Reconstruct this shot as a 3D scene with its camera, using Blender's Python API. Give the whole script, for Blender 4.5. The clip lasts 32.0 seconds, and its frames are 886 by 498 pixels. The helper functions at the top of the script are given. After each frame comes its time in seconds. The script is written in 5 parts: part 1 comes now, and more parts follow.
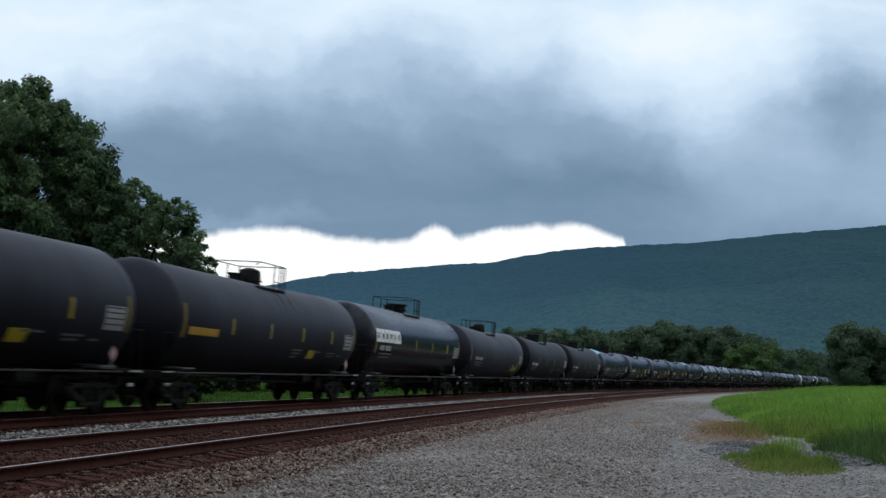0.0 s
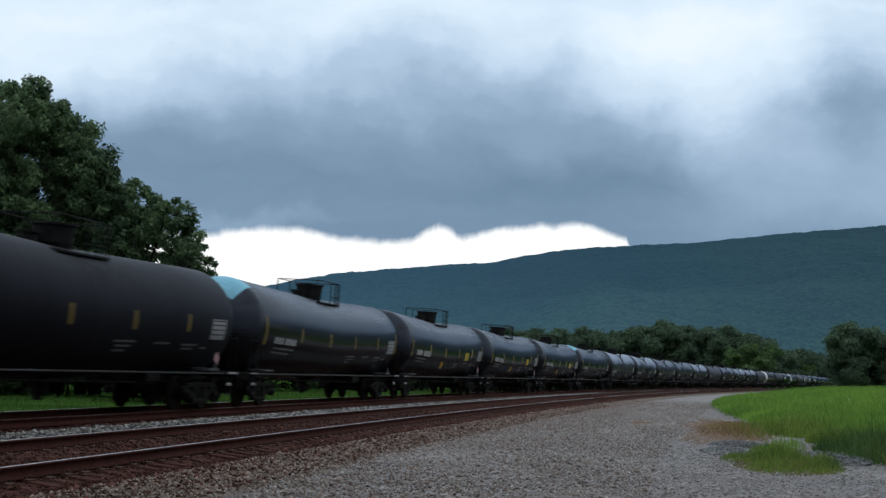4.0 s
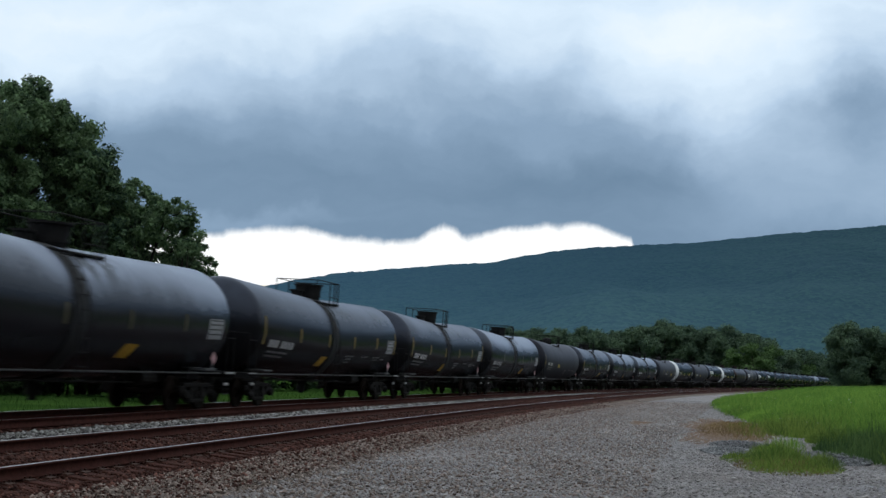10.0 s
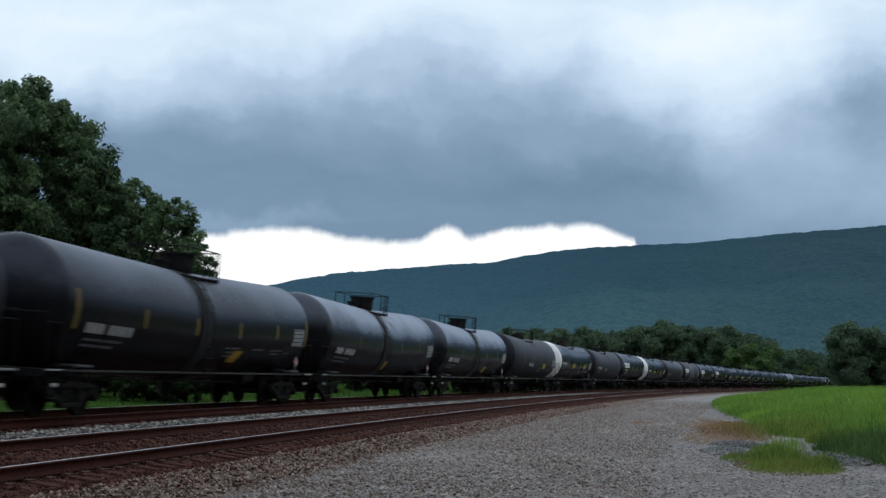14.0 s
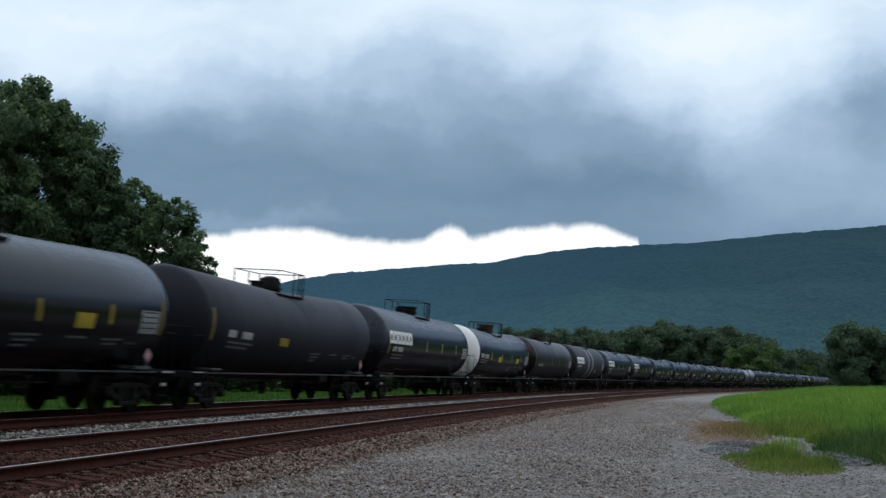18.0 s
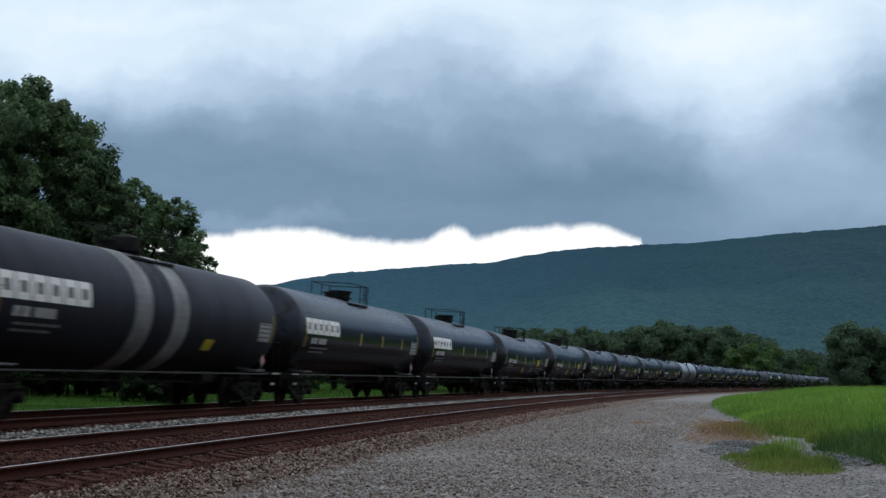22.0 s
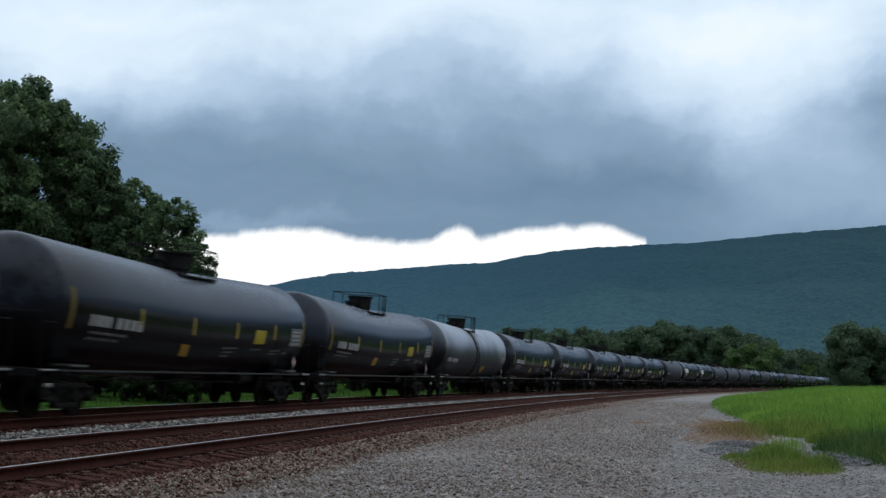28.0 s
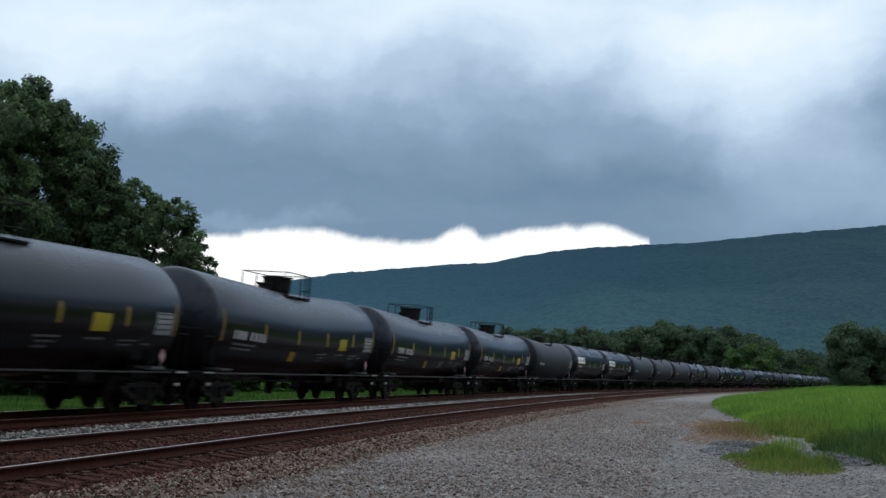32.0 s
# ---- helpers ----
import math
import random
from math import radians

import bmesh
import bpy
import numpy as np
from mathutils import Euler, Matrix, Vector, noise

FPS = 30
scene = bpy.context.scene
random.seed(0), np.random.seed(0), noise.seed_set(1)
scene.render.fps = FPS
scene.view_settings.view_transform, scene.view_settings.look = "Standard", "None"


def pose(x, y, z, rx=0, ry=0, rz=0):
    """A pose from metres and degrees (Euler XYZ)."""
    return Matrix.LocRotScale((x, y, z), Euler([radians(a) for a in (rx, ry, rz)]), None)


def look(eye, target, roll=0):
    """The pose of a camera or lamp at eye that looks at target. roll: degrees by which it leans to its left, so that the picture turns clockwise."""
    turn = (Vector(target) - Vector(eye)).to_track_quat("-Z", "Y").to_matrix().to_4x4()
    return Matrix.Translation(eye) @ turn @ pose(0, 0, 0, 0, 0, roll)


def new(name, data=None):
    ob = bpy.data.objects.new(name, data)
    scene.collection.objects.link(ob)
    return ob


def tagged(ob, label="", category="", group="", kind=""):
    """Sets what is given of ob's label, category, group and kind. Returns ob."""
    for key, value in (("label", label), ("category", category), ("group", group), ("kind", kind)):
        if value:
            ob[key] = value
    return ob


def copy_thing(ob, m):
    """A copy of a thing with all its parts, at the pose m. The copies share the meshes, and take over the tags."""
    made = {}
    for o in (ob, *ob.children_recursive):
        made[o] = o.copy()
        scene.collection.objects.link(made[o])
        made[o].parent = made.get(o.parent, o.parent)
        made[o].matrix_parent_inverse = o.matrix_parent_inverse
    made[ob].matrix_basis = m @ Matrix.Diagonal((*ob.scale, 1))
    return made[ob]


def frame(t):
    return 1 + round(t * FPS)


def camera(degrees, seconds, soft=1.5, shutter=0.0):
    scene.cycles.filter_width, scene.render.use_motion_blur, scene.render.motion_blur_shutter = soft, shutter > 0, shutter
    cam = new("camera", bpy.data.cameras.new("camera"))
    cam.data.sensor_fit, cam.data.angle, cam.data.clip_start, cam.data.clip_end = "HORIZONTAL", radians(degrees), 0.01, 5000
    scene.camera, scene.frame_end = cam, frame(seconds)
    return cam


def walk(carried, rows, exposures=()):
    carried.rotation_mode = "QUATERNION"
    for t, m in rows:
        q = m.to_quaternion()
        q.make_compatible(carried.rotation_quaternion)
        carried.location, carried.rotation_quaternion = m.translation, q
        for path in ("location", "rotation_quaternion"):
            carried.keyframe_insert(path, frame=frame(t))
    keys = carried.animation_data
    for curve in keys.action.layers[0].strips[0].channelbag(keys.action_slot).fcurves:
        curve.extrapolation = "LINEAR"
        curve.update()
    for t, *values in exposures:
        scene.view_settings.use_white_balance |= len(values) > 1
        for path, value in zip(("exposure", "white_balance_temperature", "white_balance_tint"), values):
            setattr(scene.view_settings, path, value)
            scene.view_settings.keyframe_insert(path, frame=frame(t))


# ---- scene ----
CAM = look((0, 0, 1.134), (0, math.cos(radians(5.796)), 1.134 + math.sin(radians(5.796))), 1.632)
cam = camera(39.66, 32.0, soft=1.45, shutter=0.4)
walk(cam, [(0, CAM), (32, CAM)])

# ---- light: overcast, the whole cloud deck glows ----
scene.view_settings.exposure = 0.0
world = bpy.data.worlds.new("sky")
scene.world = world
world.use_nodes = True
wn = world.node_tree.nodes
sky = wn.new("ShaderNodeTexSky")
sky.sky_type, sky.sun_disc = "NISHITA", False
sky.sun_elevation, sky.sun_rotation = radians(50), radians(20)
sky.air_density, sky.dust_density = 1.0, 3.0
wn["Background"].inputs["Strength"].default_value = 0.15
world.node_tree.links.new(sky.outputs[0], wn["Background"].inputs["Color"])


# ---- material helpers ----
class Mat:
    """A small builder of node materials."""

    def __init__(self, name, rough=0.8, metal=0.0, spec=0.5):
        self.m = bpy.data.materials.new(name)
        self.m.use_nodes = True
        self.t = self.m.node_tree
        self.b = self.t.nodes["Principled BSDF"]
        self.b.inputs["Roughness"].default_value = rough
        self.b.inputs["Metallic"].default_value = metal
        self.b.inputs["Specular IOR Level"].default_value = spec
        self.co = self.t.nodes.new("ShaderNodeTexCoord").outputs["Object"]

    def node(self, kind, **inputs):
        n = self.t.nodes.new(kind)
        for k, v in inputs.items():
            self.set(n, k.replace("_", " "), v)
        return n

    def set(self, n, key, v):
        s = n.inputs[int(key[1:])] if key[0] == "i" and key[1:].isdigit() else n.inputs[key]
        if isinstance(v, bpy.types.NodeSocket):
            self.t.links.new(v, s)
        else:
            s.default_value = v

    def noise(self, scale, detail=4, rough=0.6, co=None, stretch=None):
        v = co or self.co
        if stretch:
            v = self.node("ShaderNodeMapping", Vector=v, Scale=stretch).outputs[0]
        return self.node("ShaderNodeTexNoise", Vector=v, Scale=scale, Detail=detail, Roughness=rough).outputs["Fac"]

    def voronoi(self, scale, co=None):
        n = self.node("ShaderNodeTexVoronoi", Vector=co or self.co, Scale=scale)
        return n

    def math(self, op, a, b=0.0, clamp=False):
        n = self.t.nodes.new("ShaderNodeMath")
        n.operation, n.use_clamp = op, clamp
        self.set(n, "i0", a)
        self.set(n, "i1", b)
        return n.outputs[0]

    def span(self, v, a, b, lo=0.0, hi=1.0):
        n = self.t.nodes.new("ShaderNodeMapRange")
        n.interpolation_type = "SMOOTHSTEP"
        for k, x in zip(range(5), (v, a, b, lo, hi)):
            self.set(n, "i%d" % k, x)
        return n.outputs[0]

    def ramp(self, fac, *stops):
        n = self.t.nodes.new("ShaderNodeValToRGB")
        self.t.links.new(fac, n.inputs[0])
        e = n.color_ramp.elements
        while len(e) < len(stops):
            e.new(0.5)
        for x, (p, c) in zip(e, stops):
            x.position, x.color = p, (*c, 1) if len(c) == 3 else c
        return n.outputs[0]

    def mix(self, fac, a, b, mode="MIX"):
        n = self.t.nodes.new("ShaderNodeMix")
        n.data_type, n.blend_type = "RGBA", mode
        self.set(n, "i0", fac)
        for k, v in (("i6", a), ("i7", b)):
            self.set(n, k, v if isinstance(v, bpy.types.NodeSocket) else (*v, 1))
        return n.outputs[2]

    def random(self):
        return self.t.nodes.new("ShaderNodeObjectInfo").outputs["Random"]

    def island(self):
        return self.t.nodes.new("ShaderNodeNewGeometry").outputs["Random Per Island"]

    def bump(self, height, strength=0.4, dist=0.02):
        n = self.node("ShaderNodeBump", Strength=strength, Distance=dist, Height=height)
        self.t.links.new(n.outputs[0], self.b.inputs["Normal"])

    def color(self, c):
        self.set(self.b, "Base Color", c if isinstance(c, bpy.types.NodeSocket) else (*c, 1))
        return self

    def rough(self, v):
        self.set(self.b, "Roughness", v)
        return self


def worn(name, c0, c1, scale=3.0, rough=0.7, metal=0.0, bump=0.3, fine=40.0, spec=0.4):
    """A two-scale material between two colours."""
    k = Mat(name, rough, metal, spec)
    big, small = k.noise(scale, 5), k.noise(fine, 3)
    f = k.math("ADD", k.math("MULTIPLY", big, 0.7), k.math("MULTIPLY", small, 0.3))
    k.color(k.ramp(f, (0.32, c0), (0.68, c1)))
    if bump:
        k.bump(small, bump, 0.01)
    return k.m


def tank_paint(name, base, sky_dust, gloss, dusty, rust=0.0, shine=0.09, fall=(2.1, 3.5), streaky=0.2, heads=0.25, patchy=0.05, bands=0.0, head_rise=0.0):
    """Black tank paint: dust and painted sky sheen on the upper half, scaled on the heads, an even worn gloss over it.
    """
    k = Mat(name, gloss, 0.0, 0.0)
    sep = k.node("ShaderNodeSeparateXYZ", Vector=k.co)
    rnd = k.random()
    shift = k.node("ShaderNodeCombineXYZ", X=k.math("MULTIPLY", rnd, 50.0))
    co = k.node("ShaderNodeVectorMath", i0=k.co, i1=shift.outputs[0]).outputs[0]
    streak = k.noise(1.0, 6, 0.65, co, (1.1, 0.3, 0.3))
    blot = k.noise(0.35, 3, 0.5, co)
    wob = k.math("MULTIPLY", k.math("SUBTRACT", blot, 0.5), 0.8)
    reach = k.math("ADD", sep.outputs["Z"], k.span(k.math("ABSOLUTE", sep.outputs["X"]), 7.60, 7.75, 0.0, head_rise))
    # height ramp: dust and reflected skylight share one painted colour
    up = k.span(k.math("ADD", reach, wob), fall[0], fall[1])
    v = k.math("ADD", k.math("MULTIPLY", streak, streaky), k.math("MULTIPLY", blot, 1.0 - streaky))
    # lengthwise streaks in the colour, like clouds mirrored in the paint
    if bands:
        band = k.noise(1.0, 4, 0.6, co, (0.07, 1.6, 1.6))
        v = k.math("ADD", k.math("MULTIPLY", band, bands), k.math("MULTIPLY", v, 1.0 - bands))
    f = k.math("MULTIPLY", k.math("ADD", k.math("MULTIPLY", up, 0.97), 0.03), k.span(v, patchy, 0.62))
    # heads made darker or lighter in colour, as their reflections would be
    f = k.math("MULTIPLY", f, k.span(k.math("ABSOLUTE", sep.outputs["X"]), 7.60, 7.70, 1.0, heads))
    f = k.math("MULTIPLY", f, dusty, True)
    c = k.mix(f, base, sky_dust)
    # dark spill marks under the fittings
    xs = k.math("ABSOLUTE", k.math("ADD", sep.outputs["X"], 0.7))
    spill = k.math("MULTIPLY", k.span(xs, 1.9, 0.5), k.span(k.noise(1.5, 6, 0.7, co, (1.2, 1.0, 0.4)), 0.46, 0.54))
    spill = k.math("MULTIPLY", spill, k.span(sep.outputs["Z"], 2.7, 3.4, 0.0, 0.95))
    c = k.mix(spill, c, (0.006, 0.006, 0.007))
    if rust:
        lot = k.math("ADD", k.span(sep.outputs["X"], 2.5, 7.0, 0.12, 0.8), k.span(sep.outputs["Z"], 3.2, 3.9, 0.0, 0.3))
        c = k.mix(k.math("MULTIPLY", k.math("MULTIPLY", k.span(k.noise(0.9, 6, 0.7, co), 0.44, 0.60), lot), rust, True), c, (0.036, 0.0165, 0.0135))
    k.color(c)
    k.rough(1.0)
    r = k.math("ADD", k.math("MULTIPLY", k.noise(6.0, 4, 0.6, co), 0.10), k.math("ADD", k.math("MULTIPLY", f, 0.12), gloss - 0.05))
    gl = k.node("ShaderNodeBsdfGlossy", Color=(0.86, 0.91, 1, 1), Roughness=r)
    bp = k.node("ShaderNodeBump", Strength=0.06, Distance=0.03, Height=k.noise(1.0, 2, 0.5, co))
    k.t.links.new(bp.outputs[0], gl.inputs["Normal"])
    lw = k.node("ShaderNodeLayerWeight", Blend=0.5)
    amount = k.math("ADD", k.math("MULTIPLY", k.math("POWER", lw.outputs["Facing"], 4.0), shine * 4.6), shine * 0.16)
    amount = k.math("MINIMUM", amount, 0.24)
    mx = k.node("ShaderNodeMixShader", i0=amount, i1=k.b.outputs[0], i2=gl.outputs[0])
    k.t.links.new(mx.outputs[0], k.t.nodes["Material Output"].inputs["Surface"])
    return k.m


def leaf_paint(name, c0, c1, trans=0.25, sheen=0.06, patch_size=0.35, own=0.6, shared=0.6):
    """Leaves: each clump its own green, light passing through."""
    k = Mat(name, 0.6, 0.0, sheen)
    isl = k.island()
    f = k.math("ADD", k.math("MULTIPLY", isl, own), k.math("MULTIPLY", k.span(k.noise(patch_size, 5, 0.65), 0.30, 0.70), shared))
    c = k.ramp(f, (0.25, c0), (0.85, c1))
    k.color(c)
    tr = k.node("ShaderNodeBsdfTranslucent", Color=c)
    mx = k.node("ShaderNodeMixShader", i0=trans, i1=k.b.outputs[0], i2=tr.outputs[0])
    k.t.links.new(mx.outputs[0], k.t.nodes["Material Output"].inputs["Surface"])
    return k.m


# ---- materials ----
M = {}
# second colour of each tank paint: dust plus reflected sky
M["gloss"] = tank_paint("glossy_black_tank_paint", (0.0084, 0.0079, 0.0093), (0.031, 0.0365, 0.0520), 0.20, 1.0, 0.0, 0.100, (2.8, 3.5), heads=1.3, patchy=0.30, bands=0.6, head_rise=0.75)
M["sheen_film"] = tank_paint("black_tank_paint_dust_and_sheen", (0.0084, 0.0079, 0.0093), (0.072, 0.086, 0.124), 0.24, 1.0, 0.0, 0.080, (2.6, 3.5), heads=0.6, patchy=0.15, bands=0.3, head_rise=0.3)
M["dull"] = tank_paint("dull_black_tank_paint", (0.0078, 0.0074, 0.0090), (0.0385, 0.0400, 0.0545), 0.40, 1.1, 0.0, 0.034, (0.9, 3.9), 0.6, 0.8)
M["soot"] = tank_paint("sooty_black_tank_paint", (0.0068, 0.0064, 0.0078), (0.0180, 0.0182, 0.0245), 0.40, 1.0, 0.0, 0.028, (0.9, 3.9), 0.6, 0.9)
M["dusty"] = tank_paint("grey_tank_paint_dust_and_sheen", (0.0082, 0.0079, 0.0095), (0.180, 0.212, 0.285), 0.24, 1.2, 0.0, 0.095, (2.5, 3.4), 0.10, 0.32)
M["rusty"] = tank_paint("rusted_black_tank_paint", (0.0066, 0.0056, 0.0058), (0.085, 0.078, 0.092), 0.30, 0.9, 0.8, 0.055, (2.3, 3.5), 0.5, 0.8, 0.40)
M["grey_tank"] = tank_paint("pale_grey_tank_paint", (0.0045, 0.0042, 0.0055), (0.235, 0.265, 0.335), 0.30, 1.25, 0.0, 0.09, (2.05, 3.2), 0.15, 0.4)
M["steel"] = worn("black_painted_steel", (0.0085, 0.0085, 0.0094), (0.020, 0.0195, 0.0202), 4, 0.8, spec=0.12)
M["iron"] = worn("grimy_cast_iron", (0.0105, 0.0100, 0.0100), (0.026, 0.0245, 0.0240), 5, 0.9, spec=0.08)
M["wheel"] = worn("rusty_wheel_steel", (0.006, 0.004, 0.003), (0.016, 0.010, 0.008), 6, 0.8, 0.0, spec=0.1)
M["white"] = worn("grimy_white_paint", (0.66, 0.66, 0.67), (0.86, 0.86, 0.87), 1.2, 0.5, bump=0.1)
M["mark"] = worn("white_lettering", (0.22, 0.22, 0.23), (0.52, 0.52, 0.54), 9, 0.6, bump=0.0)
M["stencil"] = worn("faded_small_lettering", (0.035, 0.035, 0.038), (0.17, 0.17, 0.18), 11, 0.6, bump=0.0)
M["yellow"] = worn("yellow_reflective_tape", (0.16, 0.115, 0.006), (0.30, 0.215, 0.012), 4, 0.5, bump=0.0)
M["yellow_dim"] = worn("grimy_yellow_reflective_tape", (0.080, 0.054, 0.005), (0.190, 0.125, 0.010), 4, 0.6, bump=0.0)
M["yellow_faint"] = worn("dust_covered_yellow_tape", (0.022, 0.019, 0.008), (0.060, 0.048, 0.013), 4, 0.6, bump=0.0)
M["square"] = worn("bright_yellow_decal", (0.31, 0.235, 0.009), (0.42, 0.325, 0.012), 4, 0.5, bump=0.0)
M["orange"] = worn("orange_decal", (0.32, 0.17, 0.012), (0.48, 0.28, 0.02), 4, 0.55, bump=0.0)
M["grey_label"] = worn("grey_data_panel", (0.17, 0.175, 0.19), (0.34, 0.345, 0.365), 8, 0.6, bump=0.0)
M["teal"] = worn("pale_blue_paint_patch", (0.17, 0.46, 0.62), (0.27, 0.60, 0.76), 3, 0.5, bump=0.0)
M["silver"] = worn("worn_grey_band_paint", (0.045, 0.047, 0.054), (0.25, 0.255, 0.27), 1.2, 0.5, bump=0.1)
M["red"] = worn("pink_red_hazard_placard", (0.30, 0.09, 0.10), (0.55, 0.40, 0.42), 14, 0.5, bump=0.0)
M["dome_red"] = worn("dark_red_brown_paint", (0.014, 0.0075, 0.007), (0.028, 0.014, 0.013), 4, 0.6)
M["rail_top"] = worn("polished_rail_head", (0.50, 0.50, 0.51), (0.66, 0.66, 0.67), 2, 0.30, 1.0, 0.05)
M["rail"] = worn("rusted_rail_steel", (0.03, 0.01006, 0.007656), (0.0768, 0.02714, 0.02065), 8, 0.9, spec=0.1)
M["plate"] = worn("rusted_tie_plate", (0.03, 0.013, 0.009), (0.065, 0.030, 0.020), 9, 0.85)


def tie_paint():
    k = Mat("weathered_tie_wood", 0.95, 0.0, 0.1)
    g = k.noise(5.0, 6, 0.7, None, (0.6, 8.0, 4.0))
    c = k.ramp(g, (0.3, (0.031, 0.0112, 0.0085)), (0.7, (0.096, 0.040, 0.031)))
    c = k.mix(k.math("MULTIPLY", k.random(), 0.5), c, (0.050, 0.024, 0.018))
    k.color(c)
    k.bump(g, 0.6, 0.015)
    return k.m


def stone_paint(name, stops, scale=0.6):
    """Loose stones: each its own shade, brown dust in patches."""
    k = Mat(name, 0.95, 0.0, 0.15)
    f = k.math("ADD", k.math("MULTIPLY", k.island(), 0.75), k.math("MULTIPLY", k.noise(scale, 3), 0.35))
    k.color(k.ramp(f, *stops))
    k.bump(k.noise(60, 3), 0.4, 0.01)
    return k.m


def gravel_paint(name, dark, light, warm, warm_amount, grain=22.0):
    """Ground of crushed stone: cells for the stones, tracks and stains at large scale."""
    k = Mat(name, 0.97, 0.0, 0.12)
    vor = k.voronoi(grain)
    vo2 = k.voronoi(grain * 2.7)
    cell = k.node("ShaderNodeSeparateColor", Color=vor.outputs["Color"]).outputs[0]
    cel2 = k.node("ShaderNodeSeparateColor", Color=vo2.outputs["Color"]).outputs[0]
    f = k.math("ADD", k.math("MULTIPLY", cell, 0.5), k.math("MULTIPLY", cel2, 0.5))
    c = k.ramp(f, (0.1, dark), (0.9, light))
    big = k.noise(0.45, 5, 0.6)
    c = k.mix(k.math("MULTIPLY", k.span(big, 0.38, 0.66), warm_amount), c, warm)
    c = k.mix(k.math("MULTIPLY", k.span(k.noise(0.16, 4, 0.6), 0.45, 0.62), 0.5), c, k.mix(f, tuple(0.7 * q for q in dark), tuple(q * t for q, t in zip(light, (0.86, 0.93, 1.02)))))
    mid = k.noise(2.2, 5, 0.65)
    c = k.mix(1.0, c, k.ramp(mid, (0.3, (0.72, 0.72, 0.72)), (0.7, (1.15, 1.15, 1.15))), "MULTIPLY")
    k.color(c)
    h = k.math("ADD", k.math("MULTIPLY", vor.outputs["Distance"], -1.0), k.math("MULTIPLY", vo2.outputs["Distance"], -0.5))
    k.bump(h, 0.9, 0.03)
    return k.m


M["tie"] = tie_paint()
M["stone"] = stone_paint("grey_crushed_stones", [(0.14, (0.198, 0.1864, 0.1848)), (0.55, (0.33, 0.3117, 0.3087)), (0.98, (0.506, 0.4818, 0.4746))])
M["stone_blue"] = stone_paint("blue_grey_stones", [(0.15, (0.10, 0.105, 0.112)), (0.6, (0.19, 0.197, 0.207)), (0.98, (0.31, 0.32, 0.335))])
M["stone_rust"] = stone_paint("rust_stained_stones", [(0.15, (0.0204, 0.00819, 0.006496)), (0.6, (0.06, 0.02398, 0.01856)), (0.98, (0.192, 0.09126, 0.07308))])
M["stone_brown"] = stone_paint("brown_dusted_stones", [(0.14, (0.08436, 0.06102, 0.05217)), (0.55, (0.2371, 0.1831, 0.1598)), (0.98, (0.4446, 0.3752, 0.3397))])
M["stone_pale"] = stone_paint("pale_new_ballast_stones", [(0.15, (0.0286, 0.0264, 0.0253)), (0.6, (0.1815, 0.1749, 0.1683)), (0.98, (0.517, 0.506, 0.495))])
M["gravel"] = gravel_paint("grey_road_gravel", (0.165, 0.1557, 0.1588), (0.443, 0.4211, 0.4277), (0.2429, 0.2061, 0.1901), 0.4)
M["ballast"] = gravel_paint("brown_ballast", (0.0264, 0.011, 0.008352), (0.096, 0.04329, 0.03306), (0.0576, 0.02223, 0.01682), 0.8, 14.0)
M["ballast_pale"] = gravel_paint("pale_ballast", (0.0495, 0.0462, 0.044), (0.1705, 0.1617, 0.1518), (0.121, 0.1012, 0.0858), 0.35, 14.0)
M["ballast_slope"] = gravel_paint("grey_brown_shoulder_gravel", (0.069, 0.05405, 0.04633), (0.2875, 0.2415, 0.2147), (0.1782, 0.138, 0.1153), 0.5, 17.0)
M["dirt"] = gravel_paint("bare_reddish_dirt", (0.11, 0.070, 0.050), (0.23, 0.155, 0.112), (0.19, 0.140, 0.110), 0.6, 9.0)
M["turf"] = worn("meadow_ground", (0.017, 0.042, 0.009), (0.052, 0.106, 0.021), 0.16, 1.0, 0, 0.5, 2.5, 0.0)
M["grass"] = leaf_paint("tall_meadow_grass", (0.074, 0.176, 0.030), (0.255, 0.425, 0.076), 0.3, 0.05, 0.22, 0.45, 0.65)
# darker copy of the grass, with tree shade put into its green
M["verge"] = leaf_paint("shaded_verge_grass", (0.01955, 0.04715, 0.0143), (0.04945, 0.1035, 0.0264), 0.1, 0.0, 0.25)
M["weed_dark"] = leaf_paint("dark_broad_weeds", (0.036, 0.080, 0.030), (0.125, 0.205, 0.068), 0.2, 0.05, 0.5)
M["grass_dry"] = leaf_paint("dry_tan_grass", (0.16, 0.11, 0.05), (0.30, 0.22, 0.10), 0.2)
M["weed"] = leaf_paint("broad_green_weeds", (0.05616, 0.1123, 0.026), (0.243, 0.3348, 0.074), 0.25, 0.05, 0.5)
M["leaf"] = leaf_paint("dark_summer_leaves", (0.030, 0.057, 0.040), (0.150, 0.230, 0.112), 0.34, 0.06, 0.30)
# paler, bluer leaves: distance haze is painted into the colour
M["leaf_far"] = leaf_paint("far_hazy_leaves", (0.056, 0.092, 0.068), (0.120, 0.182, 0.104), 0.25, 0.05, 0.12)
M["leaf_light"] = leaf_paint("light_green_leaves", (0.055, 0.105, 0.042), (0.120, 0.200, 0.072), 0.25)
# leaf green darkened: the shade beneath the trees is in this colour
M["scrub"] = leaf_paint("shade_toned_scrub_leaves", (0.014, 0.028, 0.014), (0.050, 0.082, 0.036), 0.2)
M["bark"] = worn("rough_brown_bark", (0.014, 0.012, 0.010), (0.040, 0.033, 0.027), 3, 0.95, 0, 0.8, 14)


